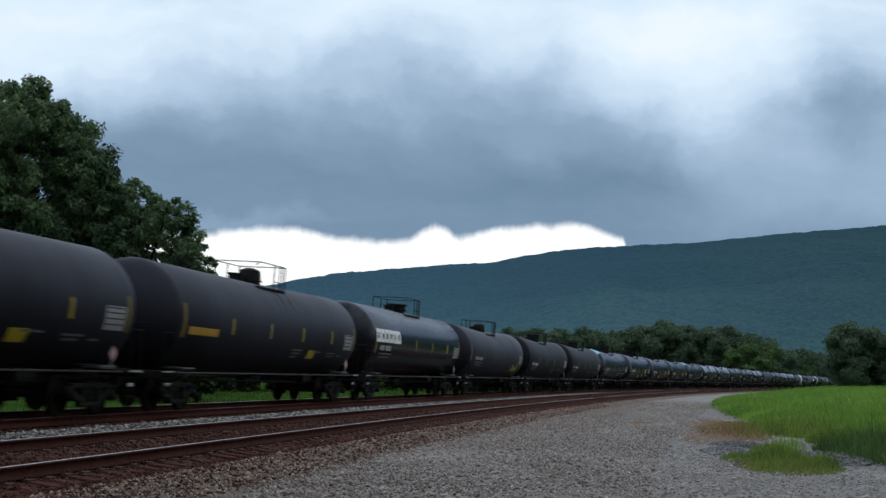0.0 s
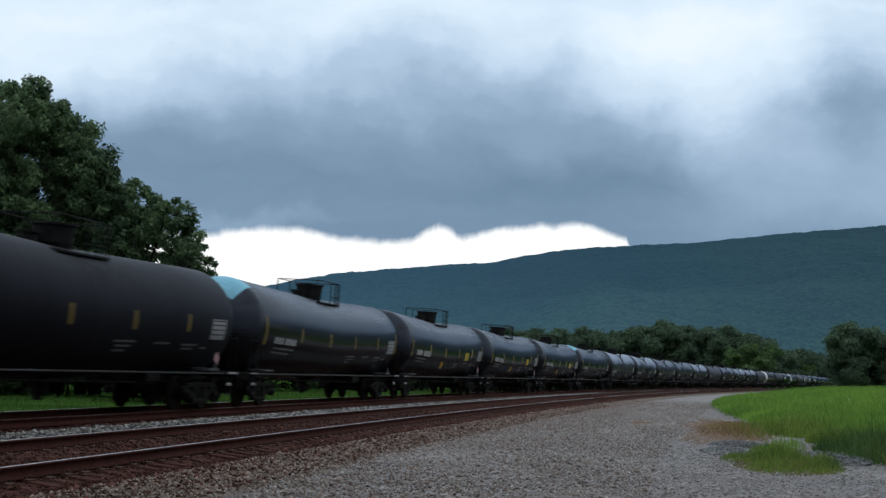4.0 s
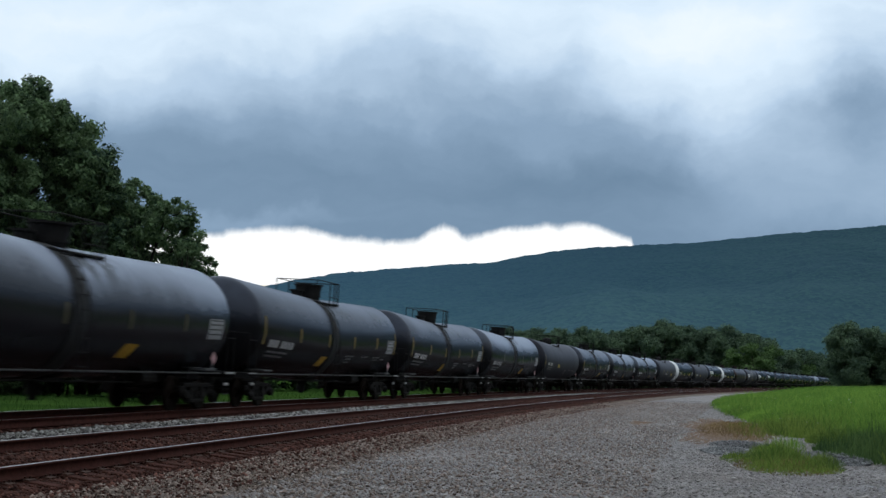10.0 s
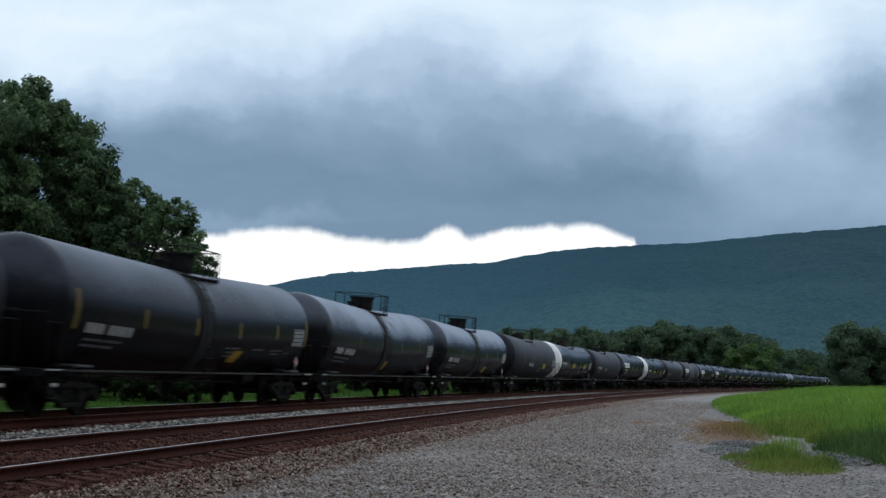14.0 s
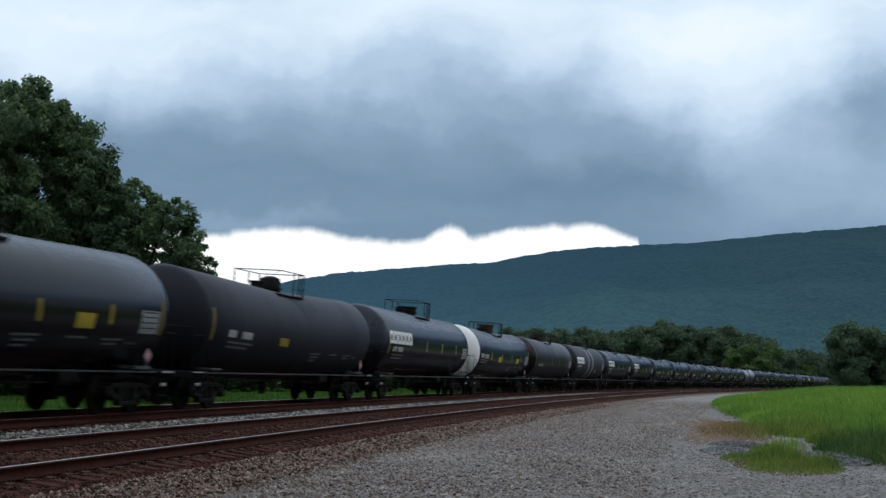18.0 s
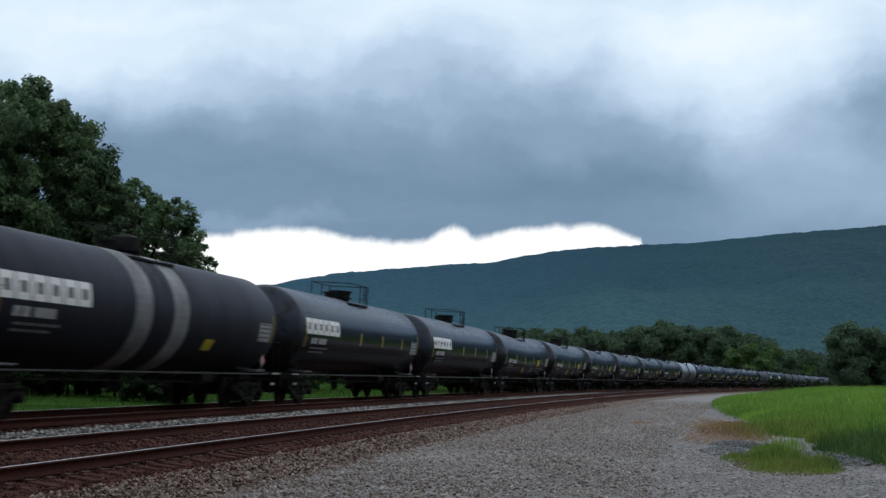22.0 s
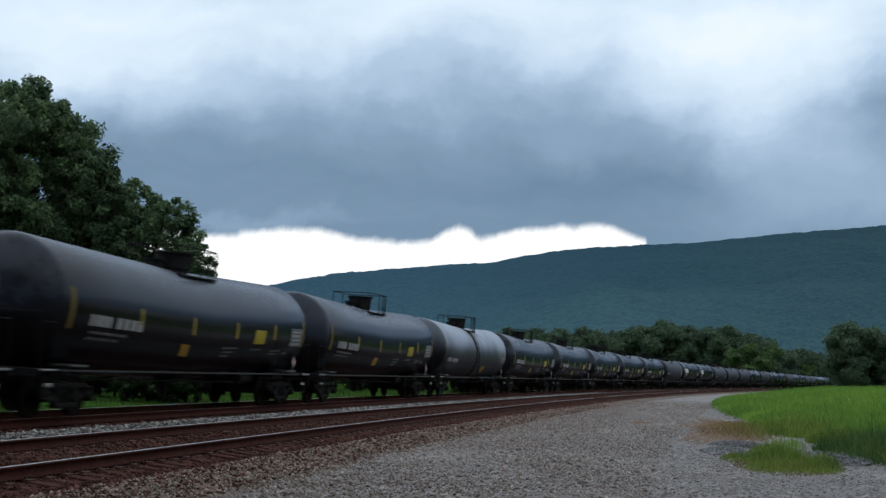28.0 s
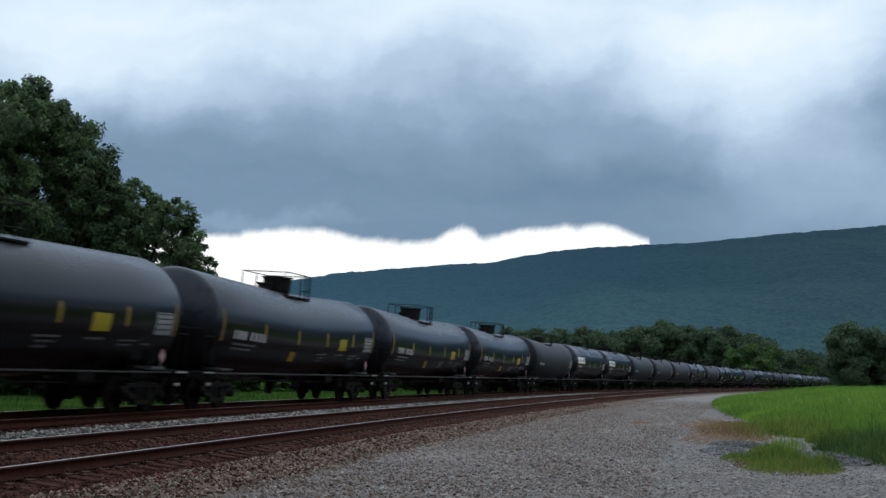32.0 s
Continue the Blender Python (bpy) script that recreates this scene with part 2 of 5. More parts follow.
# ---- mesh helpers ----
def mesh_of(bm, mat, smooth=False):
    me = bpy.data.meshes.new("mesh")
    bm.to_mesh(me)
    bm.free()
    me.materials.append(mat)
    if smooth:
        me.shade_smooth()
    return me


def part(name, bm, mat, parent, label="", smooth=False):
    """Links a bmesh, or a mesh, as one object under a thing or a part."""
    me = bm if isinstance(bm, bpy.types.Mesh) else mesh_of(bm, mat, smooth)
    ob = new(name, me)
    ob.parent = parent
    if label:
        ob["label"] = label
    return ob


def raw(verts, faces, mat, smooth=False):
    """A mesh from numpy vertices and quads or triangles."""
    me = bpy.data.meshes.new("mesh")
    verts, faces = np.asarray(verts, np.float32), np.asarray(faces, np.int32)
    me.vertices.add(len(verts))
    me.vertices.foreach_set("co", verts.ravel())
    k = faces.shape[1]
    me.loops.add(faces.size)
    me.loops.foreach_set("vertex_index", faces.ravel())
    me.polygons.add(len(faces))
    me.polygons.foreach_set("loop_start", np.arange(0, faces.size, k, dtype=np.int32))
    me.update(calc_edges=True)
    me.materials.append(mat)
    if smooth:
        me.shade_smooth()
    return me


def box(bm, x0, x1, y0, y1, z0, z1, bevel=0.0, m=None):
    r = bmesh.ops.create_cube(bm, size=1)["verts"]
    for v in r:
        v.co = Vector(((x0 + x1) / 2 + v.co.x * (x1 - x0), (y0 + y1) / 2 + v.co.y * (y1 - y0), (z0 + z1) / 2 + v.co.z * (z1 - z0)))
    if m:
        for v in r:
            v.co = m @ v.co
    if bevel:
        es = {e for v in r for e in v.link_edges}
        bmesh.ops.bevel(bm, geom=list(es), offset=bevel, segments=1, affect="EDGES")
    return bm


def rod(bm, p, q, r, n=6, r2=None):
    """A round bar from p to q."""
    p, q = Vector(p), Vector(q)
    d = q - p
    m = Matrix.Translation((p + q) / 2) @ d.to_track_quat("Z", "Y").to_matrix().to_4x4()
    bmesh.ops.create_cone(bm, cap_ends=True, segments=n, radius1=r, radius2=r if r2 is None else r2, depth=d.length, matrix=m)
    return bm


def pipe(bm, pts, r, n=6):
    for a, b in zip(pts, pts[1:]):
        rod(bm, a, b, r, n)
    return bm


def lathe_x(bm, prof, n=48, y=0.0, z=0.0):
    """Turns a profile of (x, radius) round the x axis."""
    rings = []
    for x, r in prof:
        if r < 1e-5:
            rings.append([bm.verts.new((x, y, z))])
        else:
            rings.append([bm.verts.new((x, y + r * math.cos(a), z + r * math.sin(a))) for a in (2 * math.pi * i / n for i in range(n))])
    for a, b in zip(rings, rings[1:]):
        for i in range(n):
            j = (i + 1) % n
            if len(a) == 1 and len(b) > 1:
                bm.faces.new((a[0], b[j], b[i]))
            elif len(b) == 1 and len(a) > 1:
                bm.faces.new((a[i], a[j], b[0]))
            elif len(a) > 1:
                bm.faces.new((a[i], a[j], b[j], b[i]))
    return bm


# ---- the track's line ----
TH0, K0, K2, DIST, GAP = 0.18947, 0.000848, -1.496e-8, 14.094, 4.85
SS = np.arange(-80, 1400, 0.5)
_s = np.clip(SS, None, 330)
_th = TH0 + K0 * _s + K2 * np.clip(_s, 0, None) ** 3 / 6
_x = np.concatenate([[0], np.cumsum(np.sin((_th[1:] + _th[:-1]) / 2) * 0.5)])
_y = np.concatenate([[0], np.cumsum(np.cos((_th[1:] + _th[:-1]) / 2) * 0.5)])
_i0 = int(np.argmin(np.abs(SS)))
_x += -_x[_i0] - DIST * math.cos(TH0)
_y += -_y[_i0] + DIST * math.sin(TH0)


def line(s):
    """Place and heading of the train's track, s metres along it."""
    return np.interp(s, SS, _x), np.interp(s, SS, _y), np.interp(s, SS, _th)


def at(s, off, z=0.0):
    """The point off metres to the camera's side of the train's track."""
    x, y, th = line(s)
    return np.stack([x + off * np.cos(th), y - off * np.sin(th), z + 0 * x], -1)


def along(ss, prof, mat, smooth=True):
    """A sheet with the cross-section prof, a function of s or rows (off, z), along the track."""
    rows = []
    for s in ss:
        pr = np.array(prof(s) if callable(prof) else prof, float)
        rows.append(at(np.full(len(pr), s), pr[:, 0], pr[:, 1]))
    n = len(rows[0])
    v = np.concatenate(rows)
    i = np.arange(len(rows) - 1)[:, None] * n + np.arange(n - 1)[None]
    f = np.stack([i, i + 1, i + n + 1, i + n], -1).reshape(-1, 4)
    return raw(v, f, mat, smooth)


def steps(*spans):
    out = []
    for a, b, d in spans:
        out += list(np.arange(a, b, d))
    return out + [spans[-1][1]]


# ---- ground ----
GZ = -0.62
def ground_height(x, y):
    """A nearly level valley floor that lifts a little away from the line."""
    r = np.hypot(x, y)
    u = np.clip((x - 0.25 * y - 2.5) / 45, 0, 1) * np.clip((y - 30) / 110, 0, 1)
    lift = 1.75 * u * (2 - u)
    return GZ - 0.04 + lift + 0.0 * r


def make_ground():
    a = np.radians(np.concatenate([np.arange(-180, -40, 10), np.arange(-40, 40, 1.0), np.arange(40, 181, 10)]))
    d = np.concatenate([[0.01], np.geomspace(4, 4900, 90)])
    A, D = np.meshgrid(a, d)
    x, y = D * np.sin(A), D * np.cos(A)
    v = np.stack([x, y, ground_height(x, y)], -1).reshape(-1, 3)
    n = len(a)
    i = np.arange(len(d) - 1)[:, None] * n + np.arange(n - 1)[None]
    f = np.stack([i, i + 1, i + n + 1, i + n], -1).reshape(-1, 4)
    ob = new("ground", raw(v, f[:, ::-1], M["turf"], True))
    tagged(ob, "green meadow valley floor of grass reaching to the hills", "ground", kind="structure")


def road_edge(s):
    """Where the gravel gives way to the meadow, in metres from the track."""
    return float(np.interp(s, [-80, 14, 25, 34, 43, 59, 90, 128, 200, 300, 500], [80, 45, 20.8, 18.6, 17.8, 15.6, 13.0, 11.3, 9.9, 9.3, 9.0])) + 0.35 * noise.noise((s * 0.21, 3, 0)) + 0.2 * noise.noise((s * 0.9, 7, 0))


def road_rows(s):
    e = road_edge(s)
    return [(7.2 + (e - 7.2) * k / 14, GZ + 0.025 * noise.noise((s * 0.13, k * 0.6, 1)) - 0.02 * (k in (0, 14))) for k in range(15)]


NEAR_Z, CANT = -0.127, 0.053      # the near track: lower, and tilted to the inside of the curve
LEAN = 0.034                      # the train's track tilts too


def make_bed():
    ss = steps((-70, 10, 4), (10, 90, 0.5), (90, 250, 2), (250, 1300, 10))

    def bed(s):
        n = lambda k, a: a * noise.noise((s * 0.9, k * 1.7, 5))
        return [(-9, GZ - 0.06), (-5.0, GZ), (-2.3, -0.30), (-1.5, -0.215 + n(1, .02)), (0, -0.225 + n(2, .02)), (1.4, -0.27 + n(3, .02)), (1.75, -0.26)]

    def mid(s):
        n = lambda k, a: a * noise.noise((s * 1.1, k * 1.7, 9))
        return [(1.75, -0.262), (2.0, -0.20 + n(1, .03)), (2.5, -0.17 + n(2, .04)), (3.0, -0.20 + n(3, .04)), (3.35, -0.27 + n(4, .02)), (3.6, -0.285)]

    def shoulder(s):
        n = lambda k, a: a * noise.noise((s * 1.1, k * 1.7, 13))
        z = NEAR_Z - 0.205
        return [(3.6, z + 0.06), (3.85, z + 0.105 + n(9, .01)), (4.2, z + 0.085 + n(1, .02)), (GAP, z + 0.010 + n(2, .02)), (GAP + 0.4, z - 0.05 + n(8, .02)), (GAP + 0.75, z - 0.075 + n(3, .03)), (GAP + 1.05, z - 0.115 + n(7, .04)), (GAP + 1.3, z - 0.155 + n(8, .03)), (GAP + 1.5, z - 0.185)]

    def slope(s):
        n = lambda k, a: a * noise.noise((s * 1.1, k * 1.7, 17))
        z = NEAR_Z - 0.205
        return [(GAP + 1.5, z - 0.185), (GAP + 1.9, z - 0.21 + n(5, .03)), (GAP + 2.4, GZ + 0.03 + n(6, .02)), (GAP + 3.2, GZ - 0.03)]
    tagged(new("track_bed", along(ss, bed, M["ballast"])), "brown stone ballast bed under the train's track", "ballast", kind="structure")
    tagged(new("track_bed", along(ss, mid, M["ballast_pale"])), "pale grey new ballast heaped between the two tracks", "ballast", kind="structure")
    tagged(new("track_bed", along(ss, shoulder, M["ballast"])), "rust-brown ballast bed of the empty track", "ballast", kind="structure")
    tagged(new("track_bed", along(ss, slope, M["ballast_slope"])), "grey-brown gravel slope from the track to the road", "ballast", kind="structure")
    tagged(new("road", along(ss, road_rows, M["gravel"])), "grey gravel access road and lot beside the tracks", "road", kind="structure")


# ---- rails and ties ----
RAIL = [(-0.076, 0), (0.076, 0), (0.076, 0.016), (0.012, 0.034), (0.009, 0.13), (0.036, 0.142), (0.037, 0.168), (0.028, 0.1775), (-0.028, 0.1775), (-0.037, 0.168), (-0.036, 0.142), (-0.009, 0.13), (-0.012, 0.034), (-0.076, 0.016), (-0.076, 0)]


def make_track(off, z, cant, name_label):
    """A track as one thing: rails, each with its polished head, and ties to the far end."""
    root = new("railway_track")
    tagged(root, name_label, "railway track")
    ss = steps((-70, 10, 5), (10, 140, 1.5), (140, 400, 5), (400, 1300, 20))
    g = 0.753
    for side in (-1, 1):
        zz = z - side * cant
        pr = [(off + side * g + a, zz - 0.178 + b) for a, b in RAIL]
        rail = part("rail", along(ss, pr, M["rail"], False), None, root)
        head = [(off + side * g + a, zz + b) for a, b in ((-0.022, 0.0), (-0.019, 0.0025), (0.019, 0.0025), (0.022, 0.0))]
        part("rail_head", along(ss, head, M["rail_top"]), None, rail, "polished steel running surface")
    return root


def tie_mesh():
    bm = bmesh.new()
    box(bm, -1.3, 1.3, -0.115, 0.115, -0.17, 0.0, 0.012)
    return mesh_of(bm, M["tie"])


def plate_mesh():
    bm = bmesh.new()
    box(bm, -0.18, 0.18, -0.1, 0.1, 0.0, 0.02, 0.004)
    for sx in (-0.1, 0.1):
        for sy in (-0.06, 0.06):
            box(bm, sx - 0.014, sx + 0.014, sy - 0.012, sy + 0.012, 0.018, 0.05)
    return mesh_of(bm, M["plate"])


def lay_ties(root, off, z, cant, s0, s1, plates_to):
    rnd = random.Random(int(off * 10) + 3)
    tm, pm = tie_mesh(), plate_mesh()
    s = s0
    while s < s1:
        x, y, th = (float(q) for q in line(s))
        jit = rnd.uniform(-0.06, 0.06)
        o = off + jit
        m = Matrix.Translation((x + o * math.cos(th), y - o * math.sin(th), z - 0.188 + rnd.uniform(-0.012, 0.004))) @ Matrix.Rotation(-th + rnd.uniform(-0.015, 0.015), 4, "Z") @ Matrix.Rotation(cant / 0.753, 4, "Y")
        t = part("tie", tm, None, root)
        t.matrix_basis = m
        if s < plates_to:
            for side in (-1, 1):
                p = part("tie_plate", pm, None, t)
                p.matrix_basis = Matrix.Translation((side * 0.753 - jit, 0, 0))
        s += rnd.uniform(0.48, 0.54)


def stones(name, label, mat, count, area, size, seed, z_of, flat=0.7):
    """Loose stones, uncountable: bent octahedra over a stretch of ground."""
    rs = np.random.RandomState(seed)
    p = area(rs, count)
    p[:, 2] = z_of(p, rs)
    base = np.array([(1, 0, 0), (0, 1, 0), (-1, 0, 0), (0, -1, 0), (0, 0, 1), (0, 0, -1)], float)
    fc = np.array([(0, 1, 4), (1, 2, 4), (2, 3, 4), (3, 0, 4), (1, 0, 5), (2, 1, 5), (3, 2, 5), (0, 3, 5)])
    sz = size * np.exp(rs.randn(count) * 0.38)[:, None, None]
    v = base[None] * (0.75 + 0.5 * rs.rand(count, 6, 1)) * sz * np.array([1.15, 1, flat])
    v += sz * 0.25 * rs.randn(count, 6, 3) * np.array([1, 1, 0.6])
    a = rs.rand(count) * 6.283
    c, s = np.cos(a)[:, None], np.sin(a)[:, None]
    v = np.stack([v[..., 0] * c - v[..., 1] * s, v[..., 0] * s + v[..., 1] * c, v[..., 2]], -1) + p[:, None, :]
    f = (fc[None] + 6 * np.arange(count)[:, None, None]).reshape(-1, 3)
    ob = new(name, raw(v.reshape(-1, 3), f, mat))
    return tagged(ob, label, "gravel", kind="stuff")


def strip(s0, s1, o0, o1, power=1.6, lean=1.0):
    """Points between two lines along the track, denser at the near end."""
    def pick(rs, n):
        s = s0 + (s1 - s0) * rs.rand(n) ** power
        o = o0 + (o1 - o0) * rs.rand(n) ** lean
        p = at(s, o)
        p[:, 2] = o
        return p
    return pick


# ---- plants ----
def blades(name, label, mat, pts, height, width, seed, lean=0.35, category="grass", per=1):
    """Grass: bent two-piece blades on the given roots."""
    rs = np.random.RandomState(seed)
    n = len(pts)
    h = height * np.exp(rs.randn(n) * 0.3) * (pts[:, 3] if pts.shape[1] > 3 else 1)
    a, b = rs.rand(n) * 6.283, rs.rand(n) * 6.283
    w = width * (0.6 + 0.8 * rs.rand(n))
    side = np.stack([np.cos(a), np.sin(a), 0 * a], -1) * w[:, None]
    tilt = np.stack([np.cos(b), np.sin(b), 0 * b], -1) * (lean * h * rs.rand(n))[:, None]
    up = np.stack([0 * h, 0 * h, h], -1)
    r = pts[:, :3]
    v = np.stack([r - side, r + side, r + side * 0.7 + up * 0.55 + tilt * 0.35, r - side * 0.7 + up * 0.55 + tilt * 0.35, r + up * (1 - 0.1) + tilt + side * 0.12, r + up * 0.9 + tilt - side * 0.12], 1)
    i = 6 * np.arange(n)[:, None]
    f = np.concatenate([i + [0, 1, 2, 3], i + [3, 2, 4, 5]], 1).reshape(-1, 4)
    ob = new(name, raw(v.reshape(-1, 3), f, mat))
    return tagged(ob, label, category, kind="stuff")


def leaf_cloud(rs, centres, radii, per, size):
    """Leaf quads gathered round the given clump centres."""
    n = len(centres) * per
    c = np.repeat(centres, per, 0)
    r = np.repeat(radii, per)
    d = rs.randn(n, 3)
    d /= np.linalg.norm(d, axis=1)[:, None]
    p = c + d * (r * rs.rand(n) ** 0.45)[:, None] * np.array([1, 1, 0.75])
    nrm = d * 0.6 + rs.randn(n, 3) * 0.6 + np.array([0, 0, 0.5])
    nrm /= np.linalg.norm(nrm, axis=1)[:, None]
    u = np.cross(nrm, rs.randn(n, 3))
    u /= np.linalg.norm(u, axis=1)[:, None]
    w = np.cross(nrm, u)
    s = size * np.exp(rs.randn(n) * 0.3)[:, None]
    v = np.stack([p - u * s, p + w * s * 0.45 - nrm * s * 0.15, p + u * s, p - w * s * 0.45 - nrm * s * 0.15], 1)
    return v.reshape(-1, 3), (4 * np.arange(n)[:, None] + np.arange(4)[None])


def tree_meshes(seed, height, spread, leaf, clumps, per, low=0.25, mat="leaf", clump=0.16, lobes=9):
    """Trunk with limbs, and a crown of leaf clumps grouped in lobes round the limbs' ends."""
    rs = np.random.RandomState(seed)
    bm = bmesh.new()
    zt = height * 0.55
    bend = rs.randn(2) * height * 0.02
    pts = [Vector((bend[0] * k * k, bend[1] * k * k, zt * k)) for k in (0, 0.25, 0.5, 0.75, 1)]
    r0 = height * 0.026
    for k, (a, b) in enumerate(zip(pts, pts[1:])):
        rod(bm, a, b, r0 * (1 - 0.17 * k), 10, r0 * (1 - 0.17 * (k + 1)))
    cen, rad = [], []
    for k in range(lobes):
        a = 2.4 * k + rs.rand() * 0.8
        t = (k + 0.6) / lobes
        z = height * (low + 0.12 + (0.80 - low) * t)
        reach = spread * (0.35 + 0.65 * math.sin(math.pi * min(1, 0.25 + 0.72 * (1 - t)))) * (0.55 + 0.45 * rs.rand())
        if k == lobes - 1:
            reach *= 0.3
        tip = Vector((math.cos(a) * reach, math.sin(a) * reach, z))
        root = pts[1].lerp(pts[4], min(1, 0.1 + 0.9 * t))
        mid = root.lerp(tip, 0.5) + Vector((0, 0, -0.04 * height * (1 - t)))
        rod(bm, root, mid, r0 * 0.38, 7, r0 * 0.26)
        rod(bm, mid, tip, r0 * 0.26, 6, r0 * 0.07)
        for j in range(clumps):
            d = rs.randn(3)
            d /= np.linalg.norm(d)
            q = np.array(tip) + d * spread * 0.42 * rs.rand() ** 0.4 * np.array([1, 1, 0.8])
            cen.append(q)
            rad.append(height * clump * (0.45 + 0.7 * rs.rand()) * 0.42)
            if j % 5 == 0:
                rod(bm, mid.lerp(tip, rs.rand()), Vector(q), r0 * 0.09, 4, r0 * 0.02)
    v, f = leaf_cloud(rs, np.array(cen), np.array(rad), per, leaf)
    return mesh_of(bm, M["bark"], True), raw(v, f, M[mat])


def plant_tree(meshes, x, y, z, turn, size, label, group="", name="tree", wide=1.0):
    root = new(name)
    root.matrix_basis = Matrix.LocRotScale((x, y, z), Euler((0, 0, turn)), (size * wide, size * wide, size))
    tagged(root, label, "tree" if name == "tree" else "bush", group)
    part("trunk", meshes[0], None, root)
    part("crown", meshes[1], None, root)
    return root


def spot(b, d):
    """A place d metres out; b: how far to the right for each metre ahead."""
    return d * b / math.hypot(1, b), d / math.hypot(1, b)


# ---- sky and distance ----
DECK = 330.0


def make_clouds():
    """A low deck of rain cloud, drifting; beyond its ragged edge the bright sky."""
    k = Mat("storm_cloud", 1.0)
    sep = k.node("ShaderNodeSeparateXYZ", Vector=k.co)
    X, Y = sep.outputs["X"], sep.outputs["Y"]
    # cloud cells lengthen outwards with the distance
    out = k.math("ADD", k.math("ABSOLUTE", Y), 40.0)
    U, V = k.math("DIVIDE", X, out), k.math("DIVIDE", DECK, out)
    q = k.node("ShaderNodeCombineXYZ", X=U, Y=V).outputs[0]
    warp = k.node("ShaderNodeTexNoise", Vector=q, Scale=9.0, Detail=5, Roughness=0.55)
    off = k.node("ShaderNodeVectorMath", i0=warp.outputs["Color"], i1=(0.5, 0.5, 0.5))
    off.operation = "SUBTRACT"
    off2 = k.node("ShaderNodeVectorMath", i0=off.outputs[0])
    off2.operation = "SCALE"
    off2.inputs["Scale"].default_value = 0.10
    p = k.node("ShaderNodeVectorMath", i0=q, i1=off2.outputs[0]).outputs[0]
    psep = k.node("ShaderNodeSeparateXYZ", Vector=p)

    def blob(cx, cy, rx, ry):
        m = k.node("ShaderNodeMapping", Vector=p, Location=(-cx / rx, -cy / ry, 0), Scale=(1 / rx, 1 / ry, 0))
        ln = k.node("ShaderNodeVectorMath", i0=m.outputs[0])
        ln.operation = "LENGTH"
        return k.span(ln.outputs["Value"], 1.0, 0.0)

    far = k.math("ADD", k.span(psep.outputs["Y"], 0.15, 0.30, 0.08, 0.70), k.span(psep.outputs["Y"], 0.30, 0.8, 0.0, 0.35))
    soft = k.noise(16.0, 7, 0.52, p, (0.55, 1.9, 1))
    fine = k.noise(55.0, 5, 0.55, p, (0.5, 1.9, 1))
    t = k.math("ADD", far, k.math("MULTIPLY", k.math("SUBTRACT", soft, 0.5), k.span(psep.outputs["Y"], 0.13, 0.24, 0.09, 0.32)))
    t = k.math("ADD", t, k.math("MULTIPLY", k.math("SUBTRACT", fine, 0.5), 0.045))
    for cx, cy, rx, ry, s in CLOUDS:
        t = k.math("ADD", t, k.math("MULTIPLY", blob(cx, cy, rx, ry), s))
    t = k.math("ADD", t, 0.0, True)
    c = k.ramp(t, (0.0, (0.155, 0.247, 0.362)), (0.25, (0.265, 0.384, 0.533)), (0.55, (0.485, 0.635, 0.81)), (0.8, (0.715, 0.86, 1.0)), (1.0, (0.88, 0.965, 1.02)))
    # ragged far edge
    edge = k.ramp(k.math("DIVIDE", k.math("ADD", U, 0.5), 1.0, True), *[(a, (b, b, b)) for a, b in EDGE])
    edge = k.math("MULTIPLY", edge, 0.2)
    rag = k.math("MULTIPLY", k.math("SUBTRACT", k.noise(26.0, 6, 0.58, q, (1.0, 0.6, 1.0)), 0.5), 0.019)
    gap = k.span(k.math("ADD", k.math("SUBTRACT", V, edge), rag), 0.0045, -0.0040)
    gap = k.math("MULTIPLY", gap, k.math("GREATER_THAN", Y, 0.0))
    c = k.mix(gap, c, (1.05, 1.07, 1.08))
    em = k.node("ShaderNodeEmission", Color=c, Strength=1.0)
    k.t.links.new(em.outputs[0], k.t.nodes["Material Output"].inputs["Surface"])
    k.m.cycles.emission_sampling = "NONE"
    n = 24
    r = 4950
    a = np.arange(n) * 2 * math.pi / n
    v = np.concatenate([[[0, 0, 0]], np.stack([r * np.sin(a), r * np.cos(a), 0 * a], -1)])
    i = np.arange(n)
    f = np.stack([0 * i, 1 + i, 1 + (i + 1) % n], -1)
    ob = new("backdrop_clouds", raw(v, f, k.m))
    ob.location = (0, 0, DECK)
    tagged(ob, "dark blue-grey rain clouds with a bright gap", "clouds", kind="structure")
    return ob


# middle of each patch (across and height, per metre out), its half sizes, and how much lighter it is
CLOUDS = [(-0.33, 0.25, 0.25, 0.10, 0.26), (0.20, 0.25, 0.14, 0.08, 0.31), (0.17, 0.30, 0.25, 0.05, 0.12), (0.325, 0.215, 0.09, 0.045, -0.19), (0.36, 0.17, 0.24, 0.07, 0.23), (0.04, 0.225, 0.11, 0.05, -0.06), (-0.06, 0.29, 0.16, 0.05, 0.14), (0.30, 0.13, 0.20, 0.04, 0.12), (-0.17, 0.117, 0.13, 0.011, 0.13), (0.25, 0.185, 0.08, 0.07, 0.12), (0.10, 0.155, 0.20, 0.035, -0.05)]
# height of the far edge over the ridge, from one side to the other
EDGE = [(0.0, 0.54), (0.31, 0.54), (0.36, 0.555), (0.385, 0.57), (0.42, 0.545), (0.45, 0.515), (0.475, 0.525), (0.495, 0.60), (0.505, 0.585), (0.514, 0.54), (0.54, 0.575), (0.58, 0.610), (0.62, 0.608), (0.648, 0.562), (0.67, 0.3), (1.0, 0.3)]


